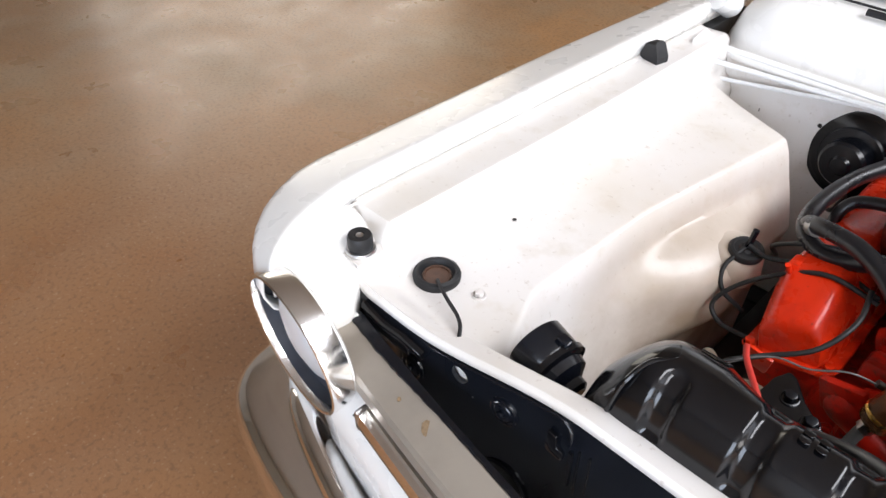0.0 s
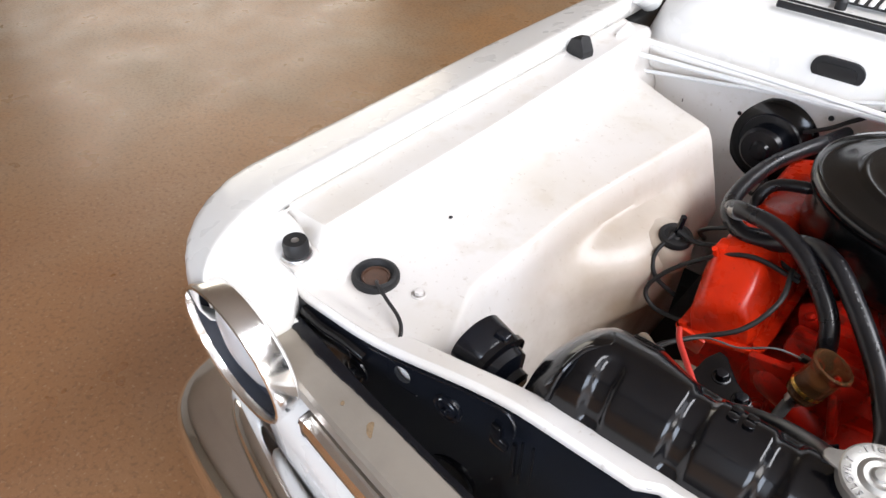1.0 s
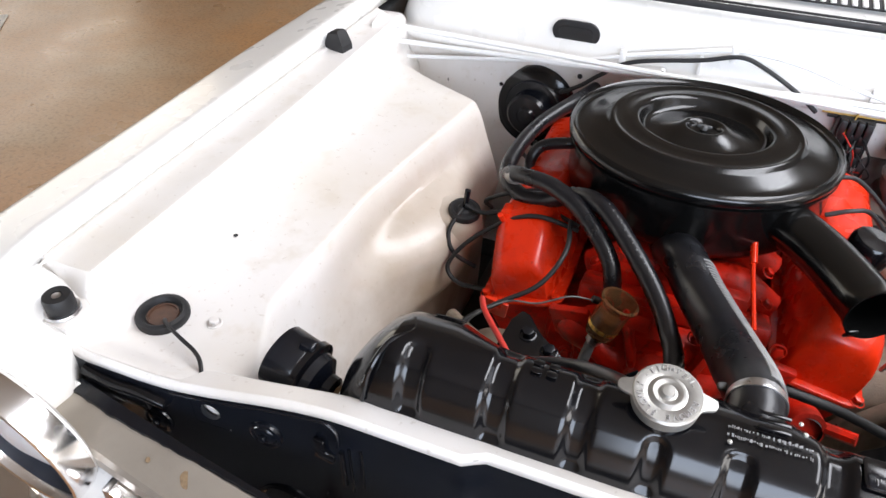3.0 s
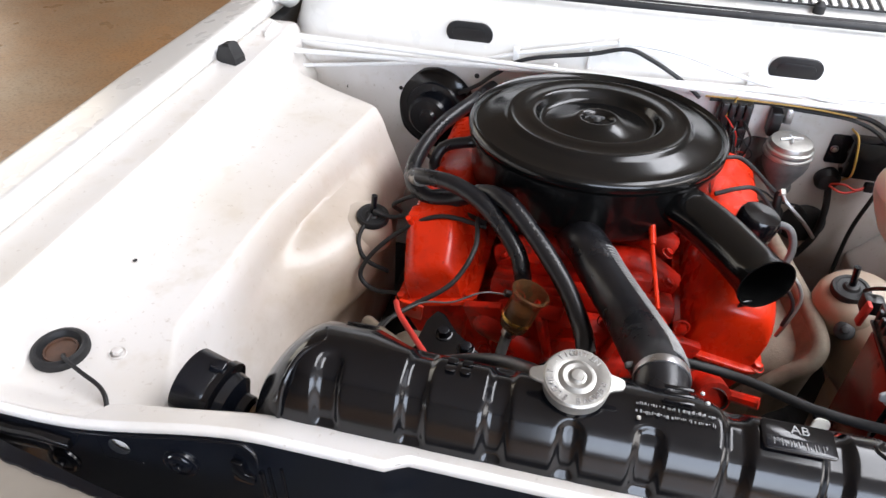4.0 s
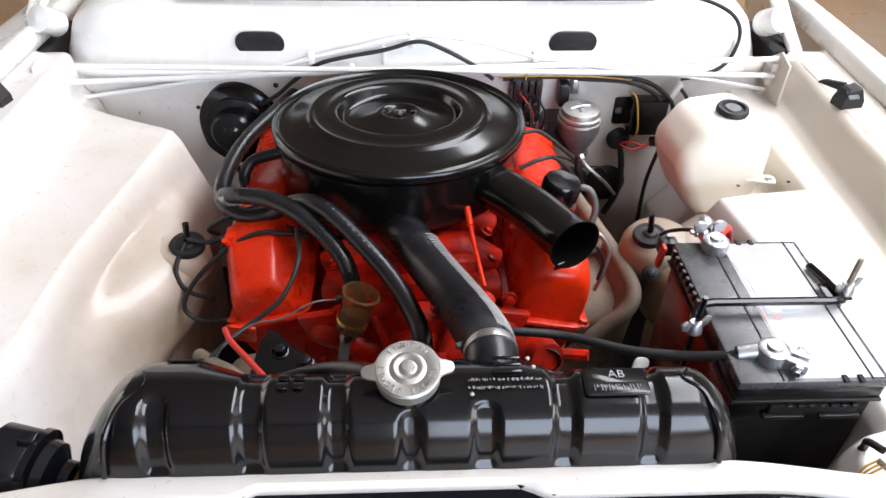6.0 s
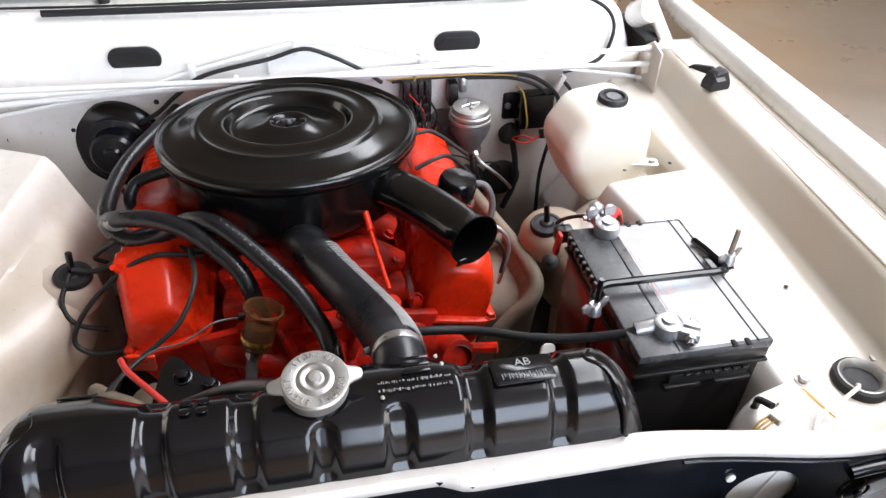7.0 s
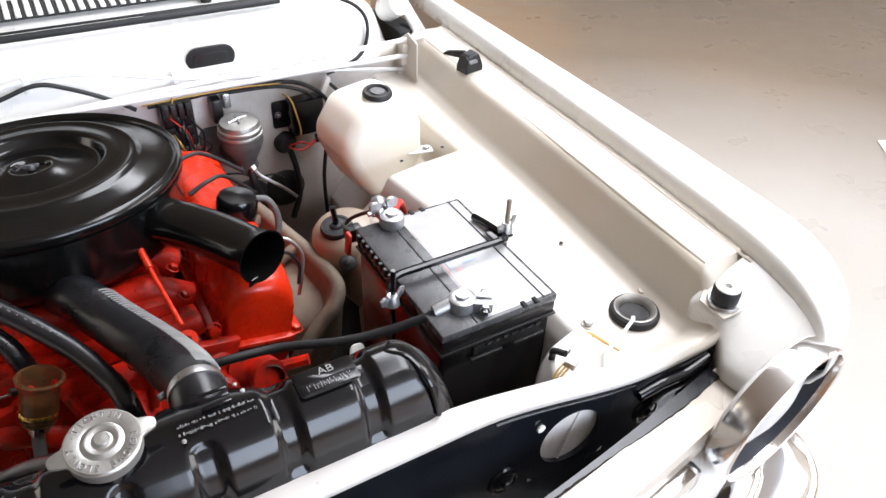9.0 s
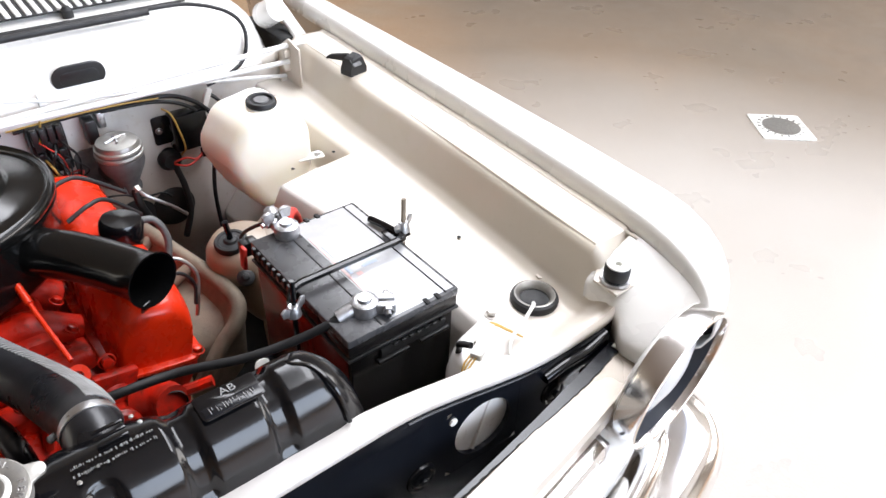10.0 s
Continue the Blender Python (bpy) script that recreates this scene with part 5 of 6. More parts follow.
part("fuel_line", sweep([FM @ Vector((0, 0, 0.004)), FM @ Vector((0, 0, -0.02)), (-0.114, 0.305, 0.710), (-0.118, 0.298, 0.66), (-0.12, 0.34, 0.58)], 0.0078, 12), MASTER, ff, "dull steel fuel line")
part("line_nut", prism(hexagon(0.011), 0.014, FM @ pose(0, 0, -0.014), 0.001), STEEL, ff)


# ---- hoses and wires ----
def hose_thing(name, pts, r, label, mat=HOSE, cat="hose", n=8, seg=14, group=""):
    return solid(name, sweep(pts, r, seg, n), mat, label, cat, group, smooth=60)


hA = thing("heater_hose", (-0.26, 0.47, 0.86), "thick black heater hose looping from firewall to engine", "hose", "heater hoses")
part("hose", sweep([(-0.235, 0.878, 0.845), (-0.258, 0.80, 0.850), (-0.296, 0.70, 0.846), (-0.310, 0.60, 0.840), (-0.300, 0.535, 0.836), (-0.262, 0.502, 0.834), (-0.216, 0.492, 0.848), (-0.180, 0.478, 0.874), (-0.137, 0.444, 0.889), (-0.088, 0.402, 0.866), (-0.042, 0.352, 0.838), (-0.014, 0.300, 0.823), (-0.002, 0.262, 0.815), (0.002, 0.245, 0.77)], 0.0125, 16), HOSE, hA, "", 60)
for i in range(12):
    q = Vector((-0.128, 0.436, 0.8995)).lerp(Vector((-0.05, 0.362, 0.855)), i / 11)
    part("hose_print", box((0.0018 + 0.0014 * (i % 3), 0.0020, 0.0006), (0, 0, 0), 0), PRINT, hA, smooth=0).matrix_basis = Matrix.Translation(q) @ pose(0, 0, 0.0015, 25, 18, -45)
hB = thing("heater_hose", (-0.26, 0.49, 0.86), "thick black heater hose clamped beside another hose", "hose", "heater hoses")
part("hose", sweep([(-0.300, 0.545, 0.838), (-0.290, 0.520, 0.858), (-0.258, 0.497, 0.874), (-0.214, 0.474, 0.882), (-0.170, 0.447, 0.876), (-0.134, 0.420, 0.856), (-0.111, 0.400, 0.836), (-0.100, 0.386, 0.812), (-0.094, 0.386, 0.775)], 0.0125, 16), HOSE, hB, "", 60)
part("clamp_band", sweep([(-0.288, 0.518, 0.857), (-0.279, 0.510, 0.8625)], 0.0136, 20), TIN, hB, "grey clamp band")
hose_thing("vacuum_hose", [(-0.275, 0.60, 0.80), (-0.282, 0.605, 0.832), (-0.268, 0.62, 0.856), (-0.225, 0.625, 0.868), (-0.19, 0.63, 0.866)], 0.0095, "short black vacuum hose at the air cleaner")
OVERFLOW = [(-0.181, 0.14, 0.875), (-0.152, 0.142, 0.881), (-0.121, 0.14, 0.895), (-0.089, 0.125, 0.917), (-0.062, 0.095, 0.947), (-0.05, 0.07, 0.97)]
hose_thing("overflow_hose", OVERFLOW, 0.0068, "thin black overflow hose at the radiator filler neck")
gc = thing("ground_cable", (0.2, 0.2, 0.84), "black battery ground cable", "cable")
part("cable", sweep([(0.060, 0.285, 0.800), (0.095, 0.252, 0.836), (0.171, 0.240, 0.838), (0.240, 0.203, 0.850), (0.296, 0.180, 0.864), (0.338, 0.160, 0.885), (0.352, 0.157, 0.893)], 0.0058, 10), RUBBER, gc, "", 60)
part("lug", sweep([(0.342, 0.160, 0.889), (0.366, 0.157, 0.896)], 0.0085, 12), LEAD, gc, "bright cable lug")
part("strap_end", box((0.016, 0.008, 0.006), (0.056, 0.288, 0.797), 0.001), STEEL, gc)
WIRES = [
    ("spark_plug_wire", [(-0.352, 0.49, 0.800), (-0.321, 0.488, 0.796), (-0.277, 0.487, 0.812), (-0.226, 0.497, 0.822), (-0.170, 0.485, 0.815)], 0.0036),
    ("spark_plug_wire", [(-0.165, 0.455, 0.830), (-0.229, 0.455, 0.838), (-0.280, 0.455, 0.812), (-0.333, 0.440, 0.765), (-0.354, 0.420, 0.728), (-0.331, 0.410, 0.709), (-0.284, 0.405, 0.715)], 0.0036),
    ("spark_plug_wire", [(-0.356, 0.488, 0.795), (-0.366, 0.455, 0.770), (-0.352, 0.44, 0.742), (-0.318, 0.45, 0.715)], 0.0036),
    ("spark_plug_wire", [(-0.178, 0.45, 0.848), (-0.170, 0.39, 0.838), (-0.192, 0.345, 0.808), (-0.240, 0.312, 0.785), (-0.275, 0.270, 0.775), (-0.29, 0.24, 0.74)], 0.0036),
    ("spark_plug_wire", [(-0.160, 0.50, 0.838), (-0.225, 0.505, 0.850), (-0.280, 0.505, 0.835), (-0.330, 0.53, 0.79), (-0.335, 0.58, 0.74)], 0.0036),
    ("spark_plug_wire", [(0.16, 0.60, 0.852), (0.195, 0.610, 0.862), (0.225, 0.63, 0.850), (0.27, 0.64, 0.80)], 0.0036),
    ("spark_plug_wire", [(0.14, 0.67, 0.862), (0.185, 0.69, 0.868), (0.215, 0.70, 0.856), (0.27, 0.70, 0.81)], 0.0036),
    ("spark_plug_wire", [(0.225, 0.42, 0.832), (0.252, 0.432, 0.822), (0.268, 0.432, 0.795), (0.262, 0.425, 0.765)], 0.0028),
]
for name, pts, r in WIRES:
    hose_thing(name, pts, r, "black spark plug wire on the red engine", RUBBER, "wire", 8, 8, "spark plug wires")
hose_thing("pale_tube", [(0.240, 0.455, 0.838), (0.262, 0.446, 0.832), (0.276, 0.438, 0.806), (0.268, 0.428, 0.772), (0.262, 0.43, 0.74)], 0.0030, "thin grey tube beside the red valve cover", TIN, "tube")
hose_thing("sender_wire", [(-0.105, 0.352, 0.800), (-0.145, 0.335, 0.812), (-0.185, 0.318, 0.800), (-0.225, 0.308, 0.798), (-0.262, 0.280, 0.782), (-0.285, 0.25, 0.75)], 0.0013, "thin grey sender wire", MASTER, "wire")
solid("sender_plug", sweep([(-0.118, 0.348, 0.806), (-0.096, 0.356, 0.797)], 0.0052, 10), RUBBER, "small black wire plug on the engine front", "wire plug", smooth=60)
hose_thing("red_lead", [(-0.256, 0.294, 0.806), (-0.245, 0.274, 0.804), (-0.217, 0.243, 0.800), (-0.189, 0.213, 0.795)], 0.0040, "thick red wire lead beside the alternator bracket", RED_WIRE, "wire")
hose_thing("pale_lead", [(-0.30, 0.30, 0.75), (-0.268, 0.262, 0.772), (-0.235, 0.232, 0.785), (-0.21, 0.21, 0.77)], 0.010, "dusty cloth-wrapped wire behind the radiator", CAST, "wire")
hose_thing("pale_lead", [(-0.30, 0.27, 0.76), (-0.262, 0.240, 0.768), (-0.225, 0.215, 0.775)], 0.008, "dusty cloth-wrapped wire behind the radiator", CAST, "wire")
part("wire_loom", box((0.016, 0.028, 0.030), (-0.278, 0.470, 0.815), 0.004), RED, eng, "red wire loom bracket")
part("loom_finger", sweep([(-0.278, 0.45, 0.82), (-0.280, 0.438, 0.838)], 0.004, 8), RED, eng)


# ---- battery, its hold-down and terminals ----
bat = thing("battery", (0.412, 0.238, 0.672), "black car battery with a pale label and bright clamps", "battery")
BX0, BX1, BY0, BY1, BZ = 0.330, 0.494, 0.118, 0.358, 0.888
part("case", box((0.156, 0.232, 0.185), (0.412, 0.238, 0.765), 0.004, taper=1.0), CASE, bat, "black plastic battery case")
part("case_side", box((0.004, 0.220, 0.170), (0.3332, 0.238, 0.764), 0.0015), MAROON, bat, "battery case side tinted with red engine reflection")
part("lid_skirt", box((BX1 - BX0 - 0.002, BY1 - BY0 - 0.002, 0.022), (0.412, 0.238, 0.866), 0.002), CASE, bat)
lid = part("lid", box((BX1 - BX0, BY1 - BY0, 0.012), (0.412, 0.238, 0.882), 0.0025), LID_PLASTIC, bat, "dark grey plastic battery lid")
part("lid_step", box((0.166, 0.242, 0.004), (0.412, 0.238, 0.856), 0.001), PLASTIC, bat)
part("handle_recess", box((0.10, 0.006, 0.016), (0.425, 0.1205, 0.842), 0.002), DIM, bat)
for x in (0.392, 0.455):
    part("handle_bar", box((0.046, 0.008, 0.006), (x, 0.117, 0.833), 0.0015), PLASTIC, bat)
for i in range(7):
    part("vent_tooth", box((0.006, 0.005, 0.003), (0.395 + i * 0.012, 0.117, 0.850), 0.0006), PLASTIC, bat)
for i in range(9):
    part("edge_tooth", box((0.006, 0.007, 0.012), (0.3285, 0.235 + i * 0.0135, 0.880), 0.001, seg=1), PLASTIC, lid)
part("label", box((0.097, 0.230, 0.0012), (0.4405, 0.238, BZ - 0.0004), 0.0003), LABEL, lid, "pale grey battery label")
part("label_stripe", box((0.003, 0.150, 0.0008), (0.396, 0.240, BZ + 0.0004), 0), LABEL_RED, lid, "red stripe", 0)
part("label_stripe", box((0.004, 0.070, 0.0008), (0.402, 0.255, BZ + 0.0004), 0), LABEL_BLUE, lid, "blue patch", 0)
part("label_bar", box((0.022, 0.006, 0.0008), (0.432, 0.225, BZ + 0.0004), 0), LABEL_BLUE, lid, "", 0)
part("label_bar", box((0.008, 0.006, 0.0008), (0.410, 0.214, BZ + 0.0004), 0), LABEL_RED, lid, "", 0)
for x in (0.378, 0.475):
    part("lid_seam", box((0.0016, 0.236, 0.001), (x, 0.238, BZ + 0.0006), 0), DIM, lid, "", 0)
for x in (0.445, 0.462):
    part("lid_notch", box((0.006, 0.010, 0.004), (x, 0.121, BZ), 0.001), DIM, lid)
    part("lid_notch", box((0.006, 0.010, 0.004), (x - 0.03, 0.355, BZ), 0.001), DIM, lid)


def terminal(at, turn, label):
    t = thing("battery_clamp", at, label, "battery clamp", "battery clamps")
    m = pose(*at, 0, 0, turn)
    part("ring", lathe([(0.009, 0.0), (0.0165, 0.0), (0.0175, 0.006), (0.0165, 0.016), (0.0125, 0.018), (0.0090, 0.018), (0.0085, 0.022), (0.0, 0.022)], m, 28), LEAD, t, "cast lead clamp ring")
    part("ear", box((0.024, 0.010, 0.014), (0, 0, 0), 0.002, bm=None), LEAD, t).matrix_basis = m @ pose(0.024, 0.007, 0.009)
    part("ear", box((0.024, 0.010, 0.014), (0, 0, 0), 0.002), LEAD, t).matrix_basis = m @ pose(0.024, -0.007, 0.009)
    part("clamp_bolt", sweep([m @ Vector((0.027, -0.022, 0.009)), m @ Vector((0.027, 0.022, 0.009))], 0.0035, 8), STEEL, t)
    for s in (-1, 1):
        part("nut", prism(hexagon(0.0068), 0.006, m @ pose(0.027, s * 0.013 + (-0.003 if s > 0 else 0.003), 0.009, -90 * s, 0, 0), 0.0008), STEEL, t)
    return t, m


terminal((0.376, 0.152, 0.888), -30, "bright lead battery clamp on the front post")
t2, m2 = terminal((0.378, 0.342, 0.888), 95, "bright lead battery clamp with winged bolts")
for dx, dy in ((-0.012, 0.030), (0.014, 0.034)):
    part("wing_nut", loft([[m2 @ pose(0, 0, 0) @ Vector((0.018 + dy, dx + a, z)) for a, z in ((-0.006, 0.014), (0.006, 0.014), (0.009, 0.026), (0.003, 0.029), (-0.003, 0.029), (-0.009, 0.026))] for dy in (0, 0.006)]), LEAD, t2, "", 30)
part("cable_boss", lathe([(0.008, 0), (0.010, 0.003), (0.010, 0.009), (0.006, 0.013), (0, 0.014)], m2 @ pose(0.036, 0.0, 0.012), 16), LEAD, t2)
hose_thing("positive_cable", [(0.380, 0.362, 0.896), (0.366, 0.395, 0.880), (0.356, 0.430, 0.852), (0.362, 0.470, 0.815), (0.372, 0.492, 0.797)], 0.0028, "thin black wire from the rear battery clamp to the tower", RUBBER, "cable")
hose_thing("positive_lead", [(0.392, 0.364, 0.890), (0.402, 0.374, 0.897), (0.414, 0.386, 0.884), (0.424, 0.396, 0.850), (0.426, 0.398, 0.79), (0.415, 0.39, 0.72)], 0.0062, "thick red cable behind the battery", RED_WIRE, "cable")
solid("red_clip", box((0.006, 0.013, 0.034), (0.320, 0.362, 0.862), 0.002, (0, 6, 0)), RED_WIRE, "red plastic clip on the battery edge", "clip")
solid("tower_switch", box((0.026, 0.020, 0.024), (0.352, 0.42, 0.832), 0.004), PLASTIC, "small black switch near the battery", "switch")
hd = thing("battery_hold_down", (0.412, 0.225, 0.895), "black battery hold-down bar with threaded J-bolts", "battery clamp")
part("bar", sweep([(0.309, 0.204, 0.880), (0.312, 0.216, 0.893), (0.326, 0.226, 0.901), (0.36, 0.227, 0.902), (0.44, 0.227, 0.902), (0.482, 0.227, 0.902), (0.492, 0.236, 0.899), (0.490, 0.270, 0.896), (0.484, 0.300, 0.894)], 0.0050, 8, 6), GLOSS_BLACK, hd, "black bent steel bar")
part("end_angle", prism([(0, 0), (0.030, 0.0), (0.030, 0.016), (0.012, 0.028), (0, 0.028)], 0.003, pose(0.478, 0.236, 0.893, 0, 0, 0), 0.0006), GLOSS_BLACK, hd)
for x, y, z0, z1 in ((0.308, 0.202, 0.68, 0.930), (0.502, 0.246, 0.846, 0.945)):
    rod = part("j_bolt", sweep([(x, y, z0), (x, y, (z0 + z1) / 2), (x + 0.004, y + 0.004, z1)], 0.0033, 8), GLOSS_BLACK if x < 0.4 else CAST, hd, "threaded rod")
    w = part("wing_nut", lathe([(0.0, 0), (0.0095, 0), (0.0085, 0.008), (0.006, 0.014), (0.0, 0.014)], pose(x, y, 0.898 if x > 0.4 else 0.882), 16), LEAD, hd, "bright wing nut")
    for s in (-1, 1):
        part("wing", prism([(0.004, 0), (0.018, 0.006), (0.021, 0.016), (0.014, 0.019), (0.005, 0.010)], 0.003, pose(x, y + 0.0015, 0.898 if x > 0.4 else 0.882, 90, 0, 20) @ Matrix.Diagonal((s, 1, 1, 1)), 0.0008), LEAD, w)

# ---- washer reservoir ----
res = thing("washer_reservoir", (0.50, 0.66, 0.744), "milky plastic washer reservoir with a black cap", "reservoir")
out = [(-0.048, 0.098), (0.055, 0.106), (0.093, 0.060), (0.096, -0.022), (0.062, -0.062), (0.004, -0.088), (-0.036, -0.074), (-0.080, -0.004), (-0.094, 0.038)]
bm = bmesh.new()
f = bm.faces.new([bm.verts.new((x, 0, z)) for x, z in out])
r = bmesh.ops.extrude_face_region(bm, geom=[f])
bmesh.ops.translate(bm, vec=(0, 0.13, 0), verts=[v for v in r["geom"] if isinstance(v, bmesh.types.BMVert)])
bmesh.ops.recalc_face_normals(bm, faces=bm.faces)
bmesh.ops.bevel(bm, geom=bm.edges[:], offset=0.027, segments=6, affect="EDGES", profile=0.5)
bmesh.ops.transform(bm, matrix=pose(0.494, 0.595, 0.826, 0, 0, 6) @ Matrix.Diagonal((0.87, 1, 1, 1)), verts=bm.verts)
part("bottle", bm, MILK, res, "milky white bottle", 60)
part("neck", lathe([(0.030, -0.02), (0.026, 0.0), (0.025, 0.008), (0.0, 0.008)], pose(0.500, 0.640, 0.925), 28), MILK, res)
part("cap", lathe([(0.023, 0.001), (0.0255, 0.003), (0.0255, 0.009), (0.0235, 0.012), (0.019, 0.012), (0.017, 0.008), (0.012, 0.009), (0.0, 0.0095)], pose(0.500, 0.640, 0.927, 4, 0, 0), 36), RUBBER, res, "round black cap")
part("cap_disc", lathe([(0.0, 0.0095), (0.013, 0.0095), (0.012, 0.0115), (0.0, 0.012)], pose(0.500, 0.640, 0.927, 4, 0, 0), 24), MASTER, res)
part("outlet", lathe([(0.0, 0), (0.015, 0.0), (0.013, 0.016), (0.0, 0.017)], pose(0.506, 0.612, 0.768, 140, 0, 0), 20), MILK, res)
part("outlet_hose", sweep([(0.504, 0.606, 0.760), (0.502, 0.585, 0.742), (0.50, 0.56, 0.723)], 0.008, 10), RUBBER, res, "short black outlet hose")
part("bracket_bolt", bolt(pose(0.575, 0.600, 0.826), 0.006), STEEL, res)
part("bracket_tab", prism(rounded_rect(0.05, 0.024, 0.006), 0.003, pose(0.562, 0.604, 0.824, 0, 0, -12), 0.0008), PALE, res)

# ---- brake master cylinder and firewall fittings ----
mc = thing("master_cylinder", (0.30, 0.84, 0.747), "grey cast brake master cylinder with a bright ribbed cap", "master cylinder")
part("cap", lathe([(0.0405, -0.002), (0.0415, 0.002), (0.0405, 0.005), (0.0385, 0.006), (0.0385, 0.009), (0.0400, 0.011), (0.0395, 0.014), (0.0365, 0.016), (0.0360, 0.019), (0.0340, 0.024), (0.018, 0.026), (0.0, 0.026)], pose(0.300, 0.808, 0.825, 2, 0, 0), 44), TIN, mc, "bright ribbed round cap", 30)
part("cap_bail", sweep([(0.280, 0.803, 0.852), (0.300, 0.808, 0.854), (0.318, 0.815, 0.852)], 0.0022, 8), STEEL, mc)
part("cap_bail", sweep([(0.296, 0.792, 0.853), (0.300, 0.808, 0.854), (0.298, 0.822, 0.851)], 0.0022, 8), STEEL, mc)
part("reservoir", lathe([(0.0, -0.074), (0.012, -0.073), (0.0155, -0.062), (0.020, -0.052), (0.034, -0.030), (0.0385, -0.018), (0.0395, 0.0), (0.0, 0.0)], pose(0.300, 0.808, 0.825, -14, 0, 0), 40), MASTER, mc, "grey tapered cast reservoir", 45)
part("bore", sweep([(0.288, 0.882, 0.762), (0.296, 0.82, 0.764), (0.303, 0.785, 0.766)], 0.018, 20), MASTER, mc)
part("mounting_plate", prism(rounded_rect(0.088, 0.078, 0.014), 0.006, pose(0.282, 0.882, 0.772, 90, 0, 0), 0.0015), MASTER, mc, "grey mounting plate")
part("line_nut", prism(hexagon(0.0085), 0.014, pose(0.304, 0.786, 0.766, 130, 0, 20), 0.001), TIN, mc)
part("brake_line", sweep([(0.305, 0.782, 0.764), (0.314, 0.768, 0.752), (0.334, 0.760, 0.736), (0.356, 0.758, 0.716), (0.378, 0.760, 0.690)], 0.0034, 8), STEEL, mc, "steel brake line")
part("boot", lathe([(0.0, 0), (0.040, 0.0), (0.043, 0.006), (0.036, 0.012), (0.0, 0.014)], pose(0.392, 0.885, 0.638, 90, 0, 0), 28), RUBBER, mc, "round black boot")
part("conduit", sweep([(0.303, 0.782, 0.762), (0.304, 0.772, 0.735), (0.314, 0.776, 0.700), (0.330, 0.80, 0.665)], 0.0075, 10), RUBBER, mc, "black conduit below the cylinder")
part("boot", lathe([(0.0, 0), (0.036, 0.0), (0.039, 0.006), (0.032, 0.012), (0.0, 0.014)], pose(0.318, 0.885, 0.640, 90, 0, 0), 28), RUBBER, mc, "round black boot")
reg = thing("voltage_regulator", (0.44, 0.87, 0.806), "black voltage regulator box bolted to the firewall", "regulator")
part("plate", prism(rounded_rect(0.098, 0.058, 0.006), 0.003, pose(0.432, 0.880, 0.808, 90, 0, 0), 0.0006), SATIN_BLACK, reg)
part("cover", box((0.070, 0.036, 0.074), (0.445, 0.862, 0.806), 0.006), GLOSS_BLACK, reg, "black box cover")
part("screw", bolt(pose(0.394, 0.877, 0.808, 90, 0, 0), 0.0045), STEEL, reg)
fb = thing("fuse_block", (0.205, 0.87, 0.816), "black wiring connector block on the firewall", "connector")
part("body", box((0.058, 0.030, 0.090), (0.205, 0.868, 0.840), 0.005), PLASTIC, fb)
for i in range(4):
    part("socket", box((0.010, 0.012, 0.030), (0.185 + i * 0.013, 0.848, 0.870), 0.002), PLASTIC, fb)
part("lower_plug", lathe([(0.0, 0), (0.022, 0), (0.022, 0.05), (0.0, 0.05)], pose(0.218, 0.868, 0.721), 20), PLASTIC, fb)
for r in range(3):
    for c in range(3):
        part("socket", box((0.013, 0.010, 0.017), (0.189 + c * 0.016, 0.850, 0.812 + r * 0.020), 0.002), PLASTIC, fb)
random.seed(11)
for i in range(16):
    mat, tone = random.choice(((RUBBER, "black"), (RUBBER, "black"), (RUBBER, "black"), (PLASTIC, "black"), (YELLOW, "yellow"), (RED_WIRE, "dark red")))
    x, z = 0.185 + random.uniform(0.0, 0.042), 0.805 + random.uniform(0.0, 0.06)
    u = random.uniform(-0.02, 0.03)
    pts = [(x, 0.846, z), (x + u * 0.4, 0.828 + random.uniform(-0.008, 0.006), z - 0.008), (x + u, 0.832, z - 0.035), (0.215 + random.uniform(-0.022, 0.026), 0.850, 0.768 - random.uniform(0.0, 0.02))]
    part("wire", sweep(pts, random.choice((0.0013, 0.0018, 0.0022)), 6), mat, fb, tone + " wire")
for k in range(3):
    ring = [(0.218 + (0.020 + 0.003 * k) * math.cos(a), 0.852 - 0.010 * math.sin(a), 0.765 + 0.006 * k + 0.010 * math.sin(a + k)) for a in (math.pi * j / 5 for j in range(11))]
    part("wire_loop", sweep(ring, 0.0014, 6), (YELLOW, RUBBER, RED_WIRE)[k], fb)
sw = thing("brake_light_switch", (0.285, 0.87, 0.846), "small dark switch with a bright bracket on the firewall", "switch")
part("body", box((0.020, 0.030, 0.046), (0.276, 0.865, 0.852), 0.004), PLASTIC, sw)
part("bracket", box((0.014, 0.016, 0.030), (0.298, 0.872, 0.864), 0.003), STEEL, sw, "bright steel bracket")
part("lead", sweep([(0.276, 0.86, 0.837), (0.281, 0.856, 0.819), (0.279, 0.86, 0.807)], 0.0055, 8), RUBBER, sw)
bg = thing("bulkhead_grommet", (0.405, 0.875, 0.741), "round black firewall grommet with red wires", "grommet")
part("body", lathe([(0.0, 0), (0.022, 0), (0.023, 0.012), (0.015, 0.022), (0.0, 0.024)], pose(0.402, 0.884, 0.746, 90, 0, 0), 24), RUBBER, bg)
part("red_wire", sweep([(0.405, 0.862, 0.744), (0.425, 0.850, 0.753), (0.445, 0.850, 0.745), (0.462, 0.855, 0.751)], 0.0022, 6), RED_WIRE, bg)
part("red_wire", sweep([(0.405, 0.862, 0.740), (0.428, 0.848, 0.737), (0.462, 0.855, 0.747)], 0.0022, 6), RED_WIRE, bg)
